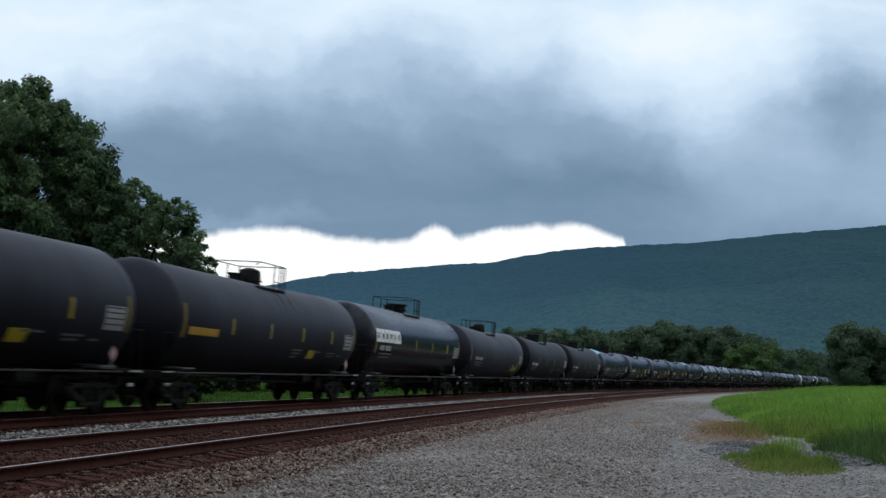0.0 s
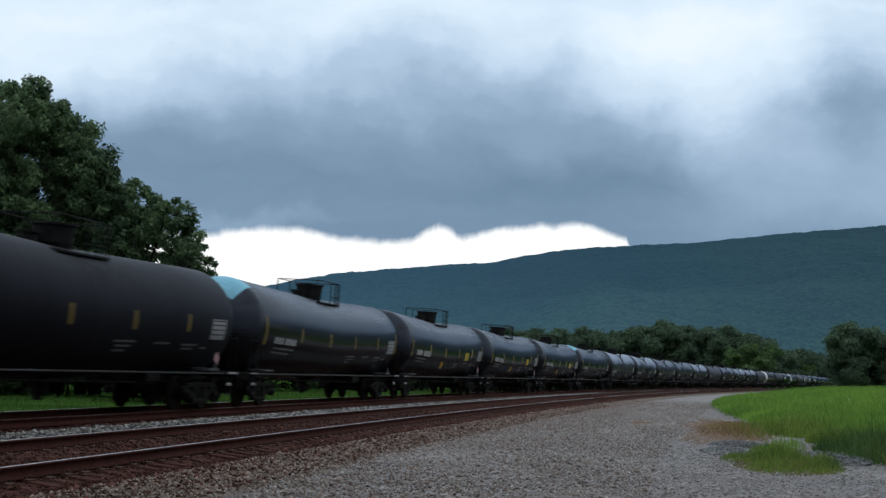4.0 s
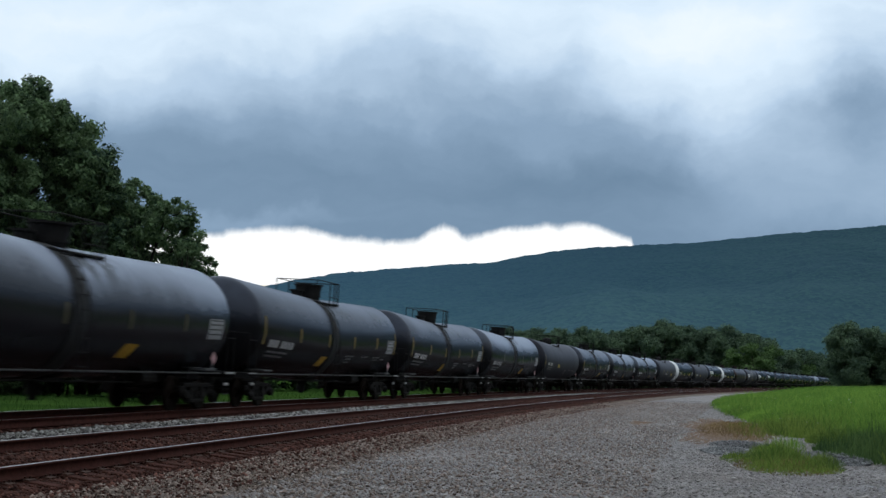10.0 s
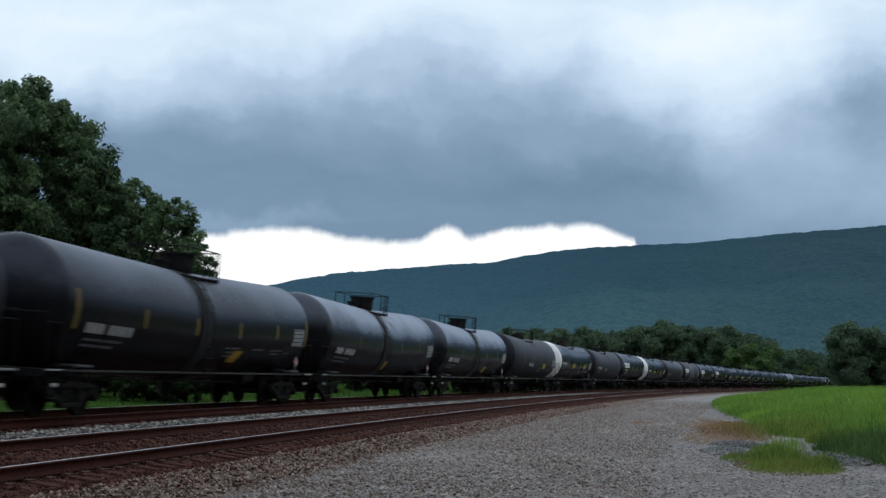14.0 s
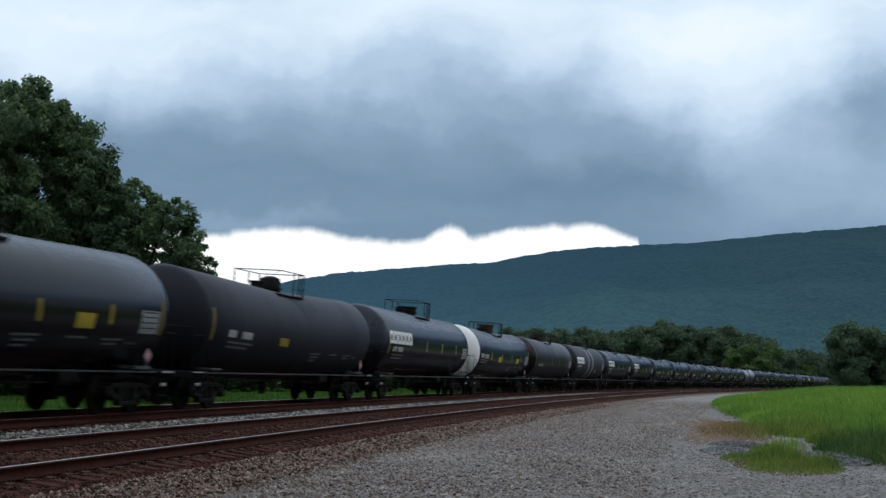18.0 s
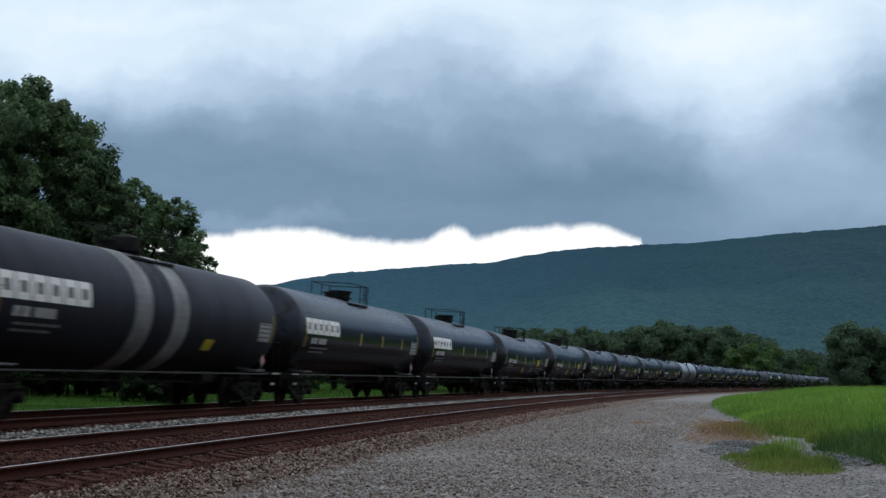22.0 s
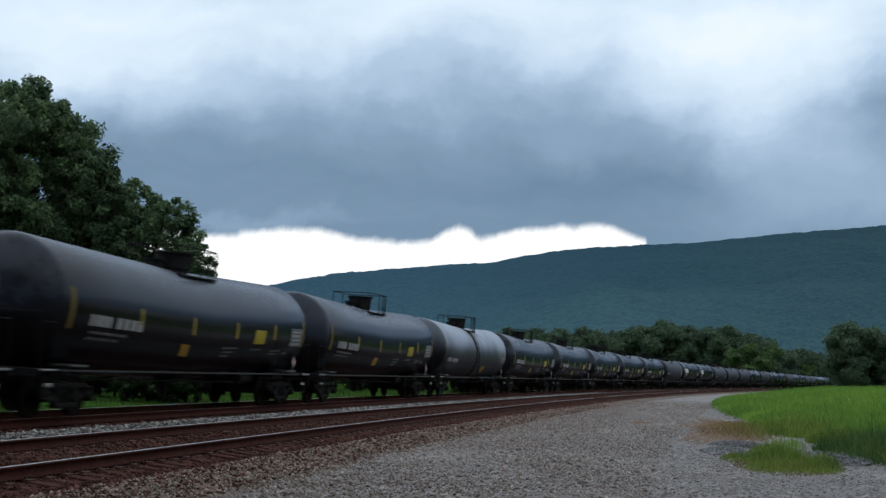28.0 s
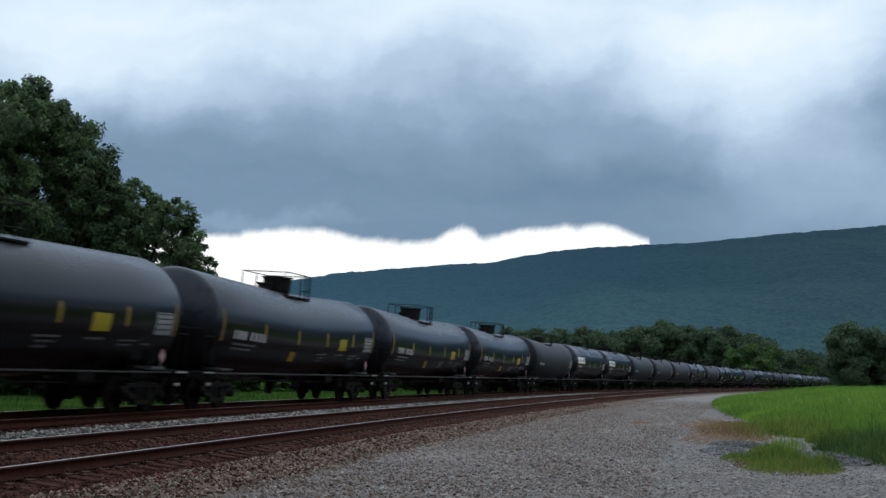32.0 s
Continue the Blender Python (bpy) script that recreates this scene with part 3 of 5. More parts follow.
def lattice(x, y, seed):
    """Smooth value noise from -1 to 1."""
    rs = np.random.RandomState(seed)
    g = rs.rand(64, 64) * 2 - 1
    xi, yi = np.floor(x).astype(int), np.floor(y).astype(int)
    fx, fy = x - xi, y - yi
    fx, fy = fx * fx * (3 - 2 * fx), fy * fy * (3 - 2 * fy)
    q = lambda a, b: g[a % 64, b % 64]
    return (q(xi, yi) * (1 - fx) + q(xi + 1, yi) * fx) * (1 - fy) + (q(xi, yi + 1) * (1 - fx) + q(xi + 1, yi + 1) * fx) * fy


def make_hill():
    """The long wooded ridge across the valley."""
    k = Mat("forest_with_haze_glow", 0.95, 0, 0.1)
    tuft = k.voronoi(0.20)
    f = k.math("ADD", k.math("MULTIPLY", k.node("ShaderNodeSeparateColor", Color=tuft.outputs["Color"]).outputs[0], 0.5), k.math("MULTIPLY", k.noise(0.006, 5, 0.6), 0.6))
    k.color(k.ramp(f, (0.25, (0.011, 0.025, 0.016)), (0.8, (0.037, 0.068, 0.036))))
    # haze put into the emission, for the thick air before the ridge
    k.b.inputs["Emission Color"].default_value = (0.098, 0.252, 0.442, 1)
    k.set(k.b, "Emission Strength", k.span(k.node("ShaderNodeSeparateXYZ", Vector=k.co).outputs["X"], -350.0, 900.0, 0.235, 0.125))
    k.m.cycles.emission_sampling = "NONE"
    b = np.arange(-0.46, 0.74, 0.0021)
    t = np.linspace(0, 1, 230)
    e = np.interp(b, [-0.46, -0.25, -0.1467, -0.1214, -0.0846, -0.0386, 0.0074, 0.0442, 0.0626, 0.0994, 0.1454, 0.2098, 0.2465, 0.2833, 0.3606, 0.5, 0.74],
                  [0.015, 0.045, 0.0683, 0.0736, 0.0808, 0.0858, 0.0903, 0.0935, 0.0985, 0.1050, 0.1098, 0.1143, 0.1192, 0.1240, 0.1325, 0.142, 0.12])
    e = e + 0.0003 * lattice(b * 60, b * 0, 4)
    B, T = np.meshgrid(b, t)
    Y = 800 + 1500 * T
    X = B * Y
    zr = e[None] * 2300 + 1
    Z = zr * (0.12 * T + 0.88 * T ** 1.5) - 3
    Z += 22 * lattice(X / 190, Y / 260, 1) * np.sin(np.pi * np.clip(T, 0, 1)) + 8 * lattice(X / 60, Y / 80, 2) * np.sin(np.pi * T)
    Z += (1.0 * lattice(X / 17, Y / 17, 3) + 0.4 * np.random.RandomState(5).randn(*X.shape)) * np.clip(T * 12, 0, 1)
    n = len(b)
    v = np.stack([X, Y, Z], -1).reshape(-1, 3)
    back = np.stack([B[-1] * 3400, np.full(n, 3400.0), np.full(n, -3.0)], -1)
    v = np.concatenate([v, back])
    i = np.arange(len(t))[:, None] * n + np.arange(n - 1)[None]
    f = np.stack([i, i + 1, i + n + 1, i + n], -1).reshape(-1, 4)
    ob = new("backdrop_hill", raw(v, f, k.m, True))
    tagged(ob, "long wooded mountain ridge with a blue-green haze glow", "mountain", kind="structure")


# ---- tank cars ----
ZC, R = 2.44, 1.47
TANK_END, TANK_CYL = 8.34, 7.64


def tank_profile(r):
    head = [(TANK_CYL + (TANK_END - TANK_CYL) * math.sin(a), r * math.cos(a)) for a in (math.pi / 2 * i / 8 for i in range(9))]
    seams = []
    for x in (5.2, 2.6, 0.0, -2.6, -5.2):
        seams += [(x + 0.12, r), (x + 0.05, r), (x + 0.02, r + 0.004), (x - 0.02, r + 0.004), (x - 0.05, r), (x - 0.12, r)]
    return [(x, q if q > 0.01 else 0.0) for x, q in reversed(head)] + seams + [(-x, q if q > 0.01 else 0.0) for x, q in head]


def patch(bm, x0, x1, z0, z1, lift=0.006, slant=0.0, side=1, n=4):
    """A decal that lies on the tank's side, from x0 back to x1."""
    rows = []
    for i in range(n + 1):
        z = z0 + (z1 - z0) * i / n
        a = math.asin(max(-0.999, min(0.999, (z - ZC) / R)))
        y, zz = side * (R + lift) * math.cos(a), ZC + (R + lift) * math.sin(a)
        sh = slant * (i / n - 0.5)
        rows.append([bm.verts.new((x + sh, y, zz)) for x in (x0, x1)])
    for a, b in zip(rows, rows[1:]):
        bm.faces.new((a[0], a[1], b[1], b[0]) if side > 0 else (b[0], b[1], a[1], a[0]))
    return bm


def bars(bm, x0, x1, z0, z1, n, seed, fill=0.78):
    """A row of plain bars the size of lettering that cannot be read."""
    rnd = random.Random(seed)
    w = (x0 - x1) / n
    for i in range(n):
        a = x0 - w * i
        patch(bm, a, a - w * rnd.uniform(fill - 0.1, fill + 0.1), z0, z1, n=2)
    return bm


def ring(bm, x0, x1, r, a0=0.0, a1=360.0, n=48):
    """A band round the tank."""
    rows = []
    for x in (x0, x1):
        rows.append([bm.verts.new((x, r * math.cos(radians(a0 + (a1 - a0) * i / n)), ZC + r * math.sin(radians(a0 + (a1 - a0) * i / n)))) for i in range(n + 1)])
    for i in range(n):
        bm.faces.new((rows[0][i], rows[0][i + 1], rows[1][i + 1], rows[1][i]))
    return bm


def head_shell(bm, r0, a0=0.0, a1=360.0, full=True, inner=0.0):
    """A painted front head, or a sector of it, just proud of the tank."""
    n = 48 if full else 14
    rings = []
    prof = [(7.50, R + 0.006)] + [(TANK_CYL + (TANK_END - TANK_CYL) * math.sin(t) + 0.005, (R + 0.006) * math.cos(t)) for t in (math.pi / 2 * i / 9 for i in range(10))]
    if not full:
        prof = [q for q in prof if q[1] > inner]
    for x, r in prof:
        rings.append([bm.verts.new((x, max(r, 0.02) * math.cos(radians(a0 + (a1 - a0) * i / n)), ZC + max(r, 0.02) * math.sin(radians(a0 + (a1 - a0) * i / n)))) for i in range(n + 1)])
    for a, b in zip(rings, rings[1:]):
        for i in range(n):
            bm.faces.new((a[i], a[i + 1], b[i + 1], b[i]))
    return bm


def white_head(bm):
    """White paint on the front head, down to the grime at its foot."""
    head_shell(bm, 0)
    bmesh.ops.bisect_plane(bm, geom=bm.verts[:] + bm.edges[:] + bm.faces[:], plane_co=(0, 0, 1.13), plane_no=(0, 0, -1), clear_outer=True)


def build_truck():
    """A three-piece freight truck: the bolster, with side frames, springs and two turning wheelsets under it."""
    out = {}
    bm = bmesh.new()
    box(bm, -0.2, 0.2, -1.05, 1.05, 0.52, 0.78, 0.03)
    rod(bm, (0, 0, 0.7), (0, 0, 0.86), 0.22, 14)
    out["truck"] = mesh_of(bm, M["iron"])
    bm = bmesh.new()
    y0, y1 = 0.94, 1.10
    for sx in (-1, 1):
        box(bm, sx * 0.30, sx * 0.42, y0, y1, 0.30, 0.72, 0.015)
        box(bm, sx * 0.72, sx * 1.06, y0, y1, 0.50, 0.66, 0.03)
        box(bm, 0, 0.62, y0, y1, -0.055, 0.055, 0.015, Matrix.Translation((sx * 0.36, 0, 0.335)) @ Matrix.Rotation(-0.5 if sx > 0 else math.pi + 0.5, 4, "Y"))
    box(bm, -0.85, 0.85, y0, y1, 0.63, 0.74, 0.02)
    box(bm, -0.44, 0.44, y0 - 0.02, y1 + 0.02, 0.22, 0.32, 0.02)
    out["side_frame"] = mesh_of(bm, M["iron"])
    bm = bmesh.new()
    for x in (-0.16, 0.0, 0.16):
        for z in (0.33, 0.38, 0.43, 0.48):
            rod(bm, (x, 1.02, z), (x, 1.02, z + 0.03), 0.072, 10)
        rod(bm, (x, 1.02, 0.32), (x, 1.02, 0.53), 0.05, 8)
    out["spring_group"] = mesh_of(bm, M["iron"])
    bm = bmesh.new()
    rod(bm, (0, 1.06, 0), (0, 1.20, 0), 0.105, 14)
    rod(bm, (0, 1.20, 0), (0, 1.225, 0), 0.075, 12)
    out["bearing_cap"] = mesh_of(bm, M["iron"])
    bm = bmesh.new()
    for sy in (-1, 1):
        prof = [(0.0, 0.10), (0.0, 0.457), (0.105, 0.447), (0.107, 0.40), (0.06, 0.375), (0.045, 0.16), (0.12, 0.14), (0.12, 0.10)]
        tmp = bmesh.new()
        lathe_x(tmp, prof, 28)
        for v in tmp.verts:
            x, y, z = v.co
            v.co = (y, sy * (0.70 + x), z)
        me = bpy.data.meshes.new("tmp")
        tmp.to_mesh(me)
        tmp.free()
        bm.from_mesh(me)
        bpy.data.meshes.remove(me)
        box(bm, 0.18, 0.34, sy * 0.81 - 0.015, sy * 0.81 + 0.015, -0.04, 0.04)
    rod(bm, (0, -1.02, 0), (0, 1.02, 0), 0.085, 12)
    bmesh.ops.recalc_face_normals(bm, faces=bm.faces)
    out["wheelset"] = mesh_of(bm, M["wheel"])
    return out


TRUCK = {}
WHEELS = []


def add_truck(car, x):
    if not TRUCK:
        TRUCK.update(build_truck())
    t = part("truck", TRUCK["truck"], None, car)
    t.location = (x, 0, 0)
    for turn in (0, math.pi):
        f = part("side_frame", TRUCK["side_frame"], None, t)
        f.rotation_euler = (0, 0, turn)
        s = part("spring_group", TRUCK["spring_group"], None, t)
        s.rotation_euler = (0, 0, turn)
        for dx in (-0.89, 0.89):
            b = part("bearing_cap", TRUCK["bearing_cap"], None, t)
            b.matrix_basis = Matrix.Rotation(turn, 4, "Z") @ Matrix.Translation((dx, 0, 0.457))
    for dx in (-0.89, 0.89):
        w = part("wheelset", TRUCK["wheelset"], None, t)
        w.location = (dx, 0, 0.457)


RUNGS = [((R + 0.10) * math.cos(radians(q)), ZC + (R + 0.10) * math.sin(radians(q))) for q in (50, 38, 26, 14, 2)] + [(R + 0.10, z) for z in (2.2, 1.9, 1.6, 1.3, 1.02)]
RUNG = []


def rung_mesh():
    bm = bmesh.new()
    rod(bm, (-0.225, 0, 0), (0.225, 0, 0), 0.013, 6)
    RUNG.append(mesh_of(bm, M["steel"]))


SAGS = ("tank", "valve_housing", "lid", "safety_valve", "walkway", "railing", "rail_post", "ladder", "heater_band", "bottom_outlet")


def sag_mesh(me, drop, low):
    """Bends a mesh down to the middle of the car, as funnel-bottomed tanks are built."""
    for v in me.vertices:
        v.co.z -= low + drop * (1 - min(1.0, abs(v.co.x) / 7.64))
    me.update()


def build_car(kind, label, paint, marks=(), dome="steel", cage=True, ladder_stain=False, drop=0.16, low=0.035, squat=False):
    """One tank car, its parts in the car's space: x ahead, y to the camera's side, z up from the rail."""
    car = new("tank_car")
    round_lid = paint == M["dull"]
    tagged(car, label, "tank car", "tank cars of the train")
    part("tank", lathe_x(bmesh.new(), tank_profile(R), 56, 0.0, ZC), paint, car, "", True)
    # fittings on top
    bm = bmesh.new()
    top = ZC + R
    if round_lid:
        rod(bm, (-0.35, 0, top - 0.06), (-0.35, 0, top + 0.20), 0.36, 20)
        rod(bm, (-0.35, 0, top + 0.05), (-0.35, 0, top + 0.09), 0.42, 18)
    else:
        tall, wide = (0.30, 0.36) if squat else (0.46, 0.42)
        rod(bm, (-0.35, 0, top - 0.06), (-0.35, 0, top + tall), wide, 20, wide + 0.06)
        rod(bm, (-0.35, 0, top + 0.06), (-0.35, 0, top + 0.10), 0.47, 18)
    housing = part("valve_housing", bm, M[dome], car)
    bm = bmesh.new()
    if round_lid:
        rod(bm, (-0.35, 0, top + 0.20), (-0.35, 0, top + 0.40), 0.36, 18, 0.33)
        rod(bm, (-0.35, 0, top + 0.40), (-0.35, 0, top + 0.48), 0.33, 18, 0.14)
        rod(bm, (-0.75, 0.1, top + 0.02), (-0.75, 0.1, top + 0.26), 0.13, 10)
    else:
        rod(bm, (-0.35, 0, top + tall), (-0.35, 0, top + tall + 0.05), wide + 0.11, 20)
        box(bm, -0.98, -0.88, -0.05, 0.05, top + tall - 0.06, top + tall + 0.06)
    part("lid", bm, M[dome], housing)
    bm = bmesh.new()
    rod(bm, (0.42, -0.15, ZC + R - 0.05), (0.42, -0.15, ZC + R + 0.20), 0.22, 12)
    rod(bm, (0.42, -0.15, ZC + R + 0.20), (0.42, -0.15, ZC + R + 0.25), 0.27, 12)
    part("safety_valve", bm, M["steel"], car)
    zt = ZC + R
    if cage:
        for sy in (-1, 1):
            bm = bmesh.new()
            box(bm, -1.5, 0.85, sy * 0.48, sy * 0.82, zt - 0.20, zt - 0.16)
            for x in np.arange(-1.4, 0.85, 0.2):
                box(bm, x, x + 0.03, sy * 0.48, sy * 0.82, zt - 0.16, zt - 0.145)
            for x in (-1.3, 0.65):
                rod(bm, (x, sy * 0.55, zt - 0.2), (x, sy * 0.52, zt - 0.42), 0.03)
            part("walkway", bm, M["steel"], car)
            bm = bmesh.new()
            y = sy * 0.80
            posts = (-1.45, -0.45) if sy > 0 else (-1.45, -0.45, 0.80)
            for x in posts:
                rod(bm, (x, y, zt - 0.32), (x, y, zt + 0.60), 0.020)
            rod(bm, (-1.45, y, zt + 0.60), (0.80, y, zt + 0.60), 0.015)
            if sy > 0:
                rod(bm, (0.80, y, zt + 0.60), (0.95, y - 0.1, zt + 0.50), 0.013)
                rod(bm, (-1.45, y, zt + 0.08), (-0.45, y, zt + 0.08), 0.014)
            part("railing", bm, M["steel"], car)
        for x in (-1.20, -0.92):
            bm = bmesh.new()
            rod(bm, (x, 0.80, zt - 0.32), (x, 0.80, zt + 0.60), 0.020)
            part("rail_post", bm, M["steel"], car)
        for x in (-1.45, 0.80):
            bm = bmesh.new()
            rod(bm, (x, -0.80, zt + 0.60), (x, 0.80, zt + 0.60), 0.015)
            part("railing", bm, M["steel"], car)
    # side ladder
    if ladder_stain:
        bm = bmesh.new()
        for x in (0.35, 0.80):
            pts = [(x, (R + 0.10) * math.cos(a), ZC + (R + 0.10) * math.sin(a)) for a in (radians(q) for q in (58, 40, 20, 0))] + [(x, R + 0.10, 0.98)]
            pipe(bm, pts, 0.018, 5)
        ladder = part("ladder", bm, M["steel"], car)
        for y, z in RUNGS:
            part("rung", RUNG[0], None, ladder).location = (0.575, y, z)
    for sy in (-1, 1):
        # hand rail along the tank's foot
        bm = bmesh.new()
        rod(bm, (7.55, sy * 1.38, 1.02), (-7.55, sy * 1.38, 1.02), 0.022, 6)
        for x in (-6.0, -2.0, 2.0, 6.0):
            rod(bm, (x, sy * 1.38, 1.02), (x, sy * 0.95, 1.05), 0.012, 5)
        part("side_rail", bm, M["rail_grey"], car)
    # frame and ends
    for sx in (-1, 1):
        bm = bmesh.new()
        box(bm, sx * 4.9, sx * 8.55, -0.33, 0.33, 0.74, 1.06, 0.02)
        box(bm, sx * 6.35, sx * 7.05, -0.95, 0.95, 0.86, 1.12, 0.04)
        for sy in (-1, 1):
            box(bm, sx * 6.35, sx * 7.05, sy * 0.45, sy * 0.80, 1.0, 1.30, 0.04)
        part("stub_sill", bm, M["steel"], car)
        for sy in (-1, 1):
            bm = bmesh.new()
            box(bm, sx * 6.45, sx * 7.15, sy * 0.95, sy * 1.40, 1.10, 1.15, 0.01)
            if sx < 0:
                box(bm, sx * 7.04, sx * 7.12, sy * 1.29, sy * 1.33, 1.14, 1.34, 0.0)
            part("bolster_pad", bm, M["pad"], car, "grey bolster pad with skylight in its colour")
        bm = bmesh.new()
        box(bm, sx * 7.75, sx * 8.5, -1.42, 1.42, 1.00, 1.05, 0.008)
        box(bm, sx * 8.46, sx * 8.52, -1.42, 1.42, 0.90, 1.05)
        part("end_platform", bm, M["steel"], car)
        bm = bmesh.new()
        pipe(bm, [(sx * 8.4, -1.38, 1.05), (sx * 8.4, -1.38, 2.20), (sx * 8.4, 1.38, 2.20), (sx * 8.4, 1.38, 1.05)], 0.013, 6)
        for sy in (-1, 1):
            pipe(bm, [(sx * 7.85, sy * 1.40, 1.05), (sx * 7.85, sy * 1.40, 2.0), (sx * 8.4, sy * 1.38, 2.0)], 0.013, 6)
        part("end_handrail", bm, M["steel"], car)
        for sy in (-1, 1):
            bm = bmesh.new()
            box(bm, sx * 7.78, sx * 8.42, sy * 1.425, sy * 1.445, 1.02, 1.052, 0.006)
            part("sill_plate", bm, M["white_dirty"], car, "scuffed pale end plate")
        bm = bmesh.new()
        box(bm, sx * 8.5, sx * 8.85, -0.11, 0.11, 0.76, 0.96, 0.02)
        box(bm, sx * 8.80, sx * 8.985, -0.19, 0.15, 0.70, 1.0, 0.04)
        pipe(bm, [(sx * 8.5, 0.45, 0.85), (sx * 8.7, 0.4, 0.62), (sx * 8.96, 0.2, 0.5)], 0.03, 6)
        part("coupler", bm, M["iron"], car)
        for sy in (-1, 1):
            bm = bmesh.new()
            x0, x1 = sx * 7.82, sx * 8.16
            for x in (x0, x1):
                box(bm, x - 0.02, x + 0.02, sy * 1.36 - 0.012, sy * 1.36 + 0.012, 0.44, 1.0)
            box(bm, min(x0, x1), max(x0, x1), sy * 1.36 - 0.03, sy * 1.36 + 0.03, 0.44, 0.47)
            step = part("sill_step", bm, M["steel"], car)
            bm = bmesh.new()
            box(bm, min(x0, x1) + 0.03, max(x0, x1) - 0.10, sy * 1.36 - 0.035, sy * 1.36 + 0.035, 0.68, 0.76, 0.02)
            part("tread", bm, M["white_dirty"], step, "white-painted step tread")
    bm = bmesh.new()
    rod(bm, (-8.42, -0.75, 1.05), (-8.42, -0.75, 1.95), 0.03)
    lathe_x(bm, [(-8.52, 0.25), (-8.50, 0.28), (-8.47, 0.25), (-8.50, 0.23), (-8.52, 0.25)], 18, -0.75, 1.75)
    for a in range(4):
        rod(bm, (-8.5, -0.75, 1.75), (-8.5, -0.75 + 0.25 * math.cos(a * 1.57), 1.75 + 0.25 * math.sin(a * 1.57)), 0.012, 4)
    part("brake_wheel", bm, M["steel"], car)
    bm = bmesh.new()
    rod(bm, (-0.3, 0, 0.62), (-0.3, 0, 1.1), 0.16, 12)
    box(bm, -0.75, 0.15, -0.5, 0.5, 0.92, 1.0, 0.01)
    rod(bm, (-0.3, 0, 0.50), (-0.3, 0, 0.64), 0.10, 10)
    part("bottom_outlet", bm, M["steel"], car)
    bm = bmesh.new()
    rod(bm, (-4.9, 0.55, 0.86), (-4.1, 0.55, 0.86), 0.19, 12)
    rod(bm, (-3.9, -0.2, 0.86), (-3.0, -0.2, 0.86), 0.21, 12)
    pipe(bm, [(-8.4, 0.4, 0.80), (-4.5, 0.5, 0.72), (4.5, 0.5, 0.80), (8.4, 0.4, 0.80)], 0.024, 5)
    pipe(bm, [(-5.8, 0, 0.62), (-3.0, -0.2, 0.86), (2.8, 0.1, 0.84), (5.8, 0, 0.62)], 0.022, 5)
    part("brake_gear", bm, M["iron"], car)
    # stain under the walkway, built as a dark band round the tank
    if ladder_stain:
        part("heater_band", ring(bmesh.new(), 0.28, 0.88, R + 0.02), M["stain_dark"], car, "dark stain band round the tank's middle")
    for x in (6.7, -6.7):
        add_truck(car, x)
    for name, mat, lab, fn in marks:
        bm = bmesh.new()
        fn(bm)
        mark = part(name, bm, M[mat], car, lab)
        if name in ("data_stencil", "reporting_mark"):
            mark["kind"] = "stuff"
        if name != "hazard_placard":
            sag_mesh(mark.data, drop, low)
    for p in car.children:
        if p.name.split(".")[0] in SAGS:
            sag_mesh(p.data, drop, low)
            for q in p.children:
                if q.data is RUNG[0]:
                    q.location.z -= low + drop * 0.92
                else:
                    sag_mesh(q.data, drop, low)
    return car


M["stain_dark"] = worn("dull_dark_stain", (0.0055, 0.006, 0.0075), (0.017, 0.019, 0.024), 3, 0.75)
M["rail_grey"] = worn("worn_grey_hand_rail", (0.007, 0.007, 0.008), (0.055, 0.055, 0.06), 2, 0.5)
M["white_dirty"] = worn("dirty_white_step_paint", (0.16, 0.16, 0.165), (0.52, 0.52, 0.53), 5, 0.6)
# paler than the frame steel: skylight on upward faces, put into colour
M["pad"] = worn("skylit_grey_bolster_steel", (0.03, 0.031, 0.034), (0.12, 0.125, 0.135), 3, 0.7)

DASHES = (4.28, 1.27, -1.70, -4.74)


def marks_end(z=0.0):
    return [
        ("reflector", "yellow_dim", "yellow reflective tape", lambda bm: patch(bm, 7.50, 7.33, 1.95, 2.82)),
        ("reflector", "yellow_dim", "yellow reflective tape", lambda bm: patch(bm, -7.55, -7.72 + 0.35, 1.95, 2.78)),
        ("data_panel", "grey_label", "grey data panel", lambda bm: patch(bm, -6.35, -7.28, 1.98, 2.52)),
        ("data_stencil", "steel", "dark rows of lettering too small to read", lambda bm: [bars(bm, -6.42, -7.22, z0, z0 + 0.035, 3, 4, 0.9) for z0 in (2.09, 2.22, 2.35, 2.46)]),
    ]


def marks_dashes(mat="yellow"):
    return [("reflector", mat, "yellow reflective tape", lambda bm, x=x: patch(bm, x, x - 0.16, 2.16, 2.60)) for x in DASHES]


def marks_number(x0, x1, z0, z1, n, seed, lines=True):
    out = [("reporting_mark", "mark", "white car number, a row of plain bars", lambda bm: [bars(bm, x0, x0 + (x1 - x0) * 0.40, z0, z1, n // 2, seed, 0.72), bars(bm, x0 + (x1 - x0) * 0.48, x1, z0, z1, n - n // 2, seed + 3, 0.72)])]
    if lines:
        out.append(("data_stencil", "stencil", "rows of small white lettering", lambda bm: [bars(bm, x0 - 0.1, x0 - 0.1 - w, z0 - d, z0 - d + 0.06, 4, seed + 1, 0.92) for d, w in ((0.17, 1.8), (0.30, 1.5))]))
    return out


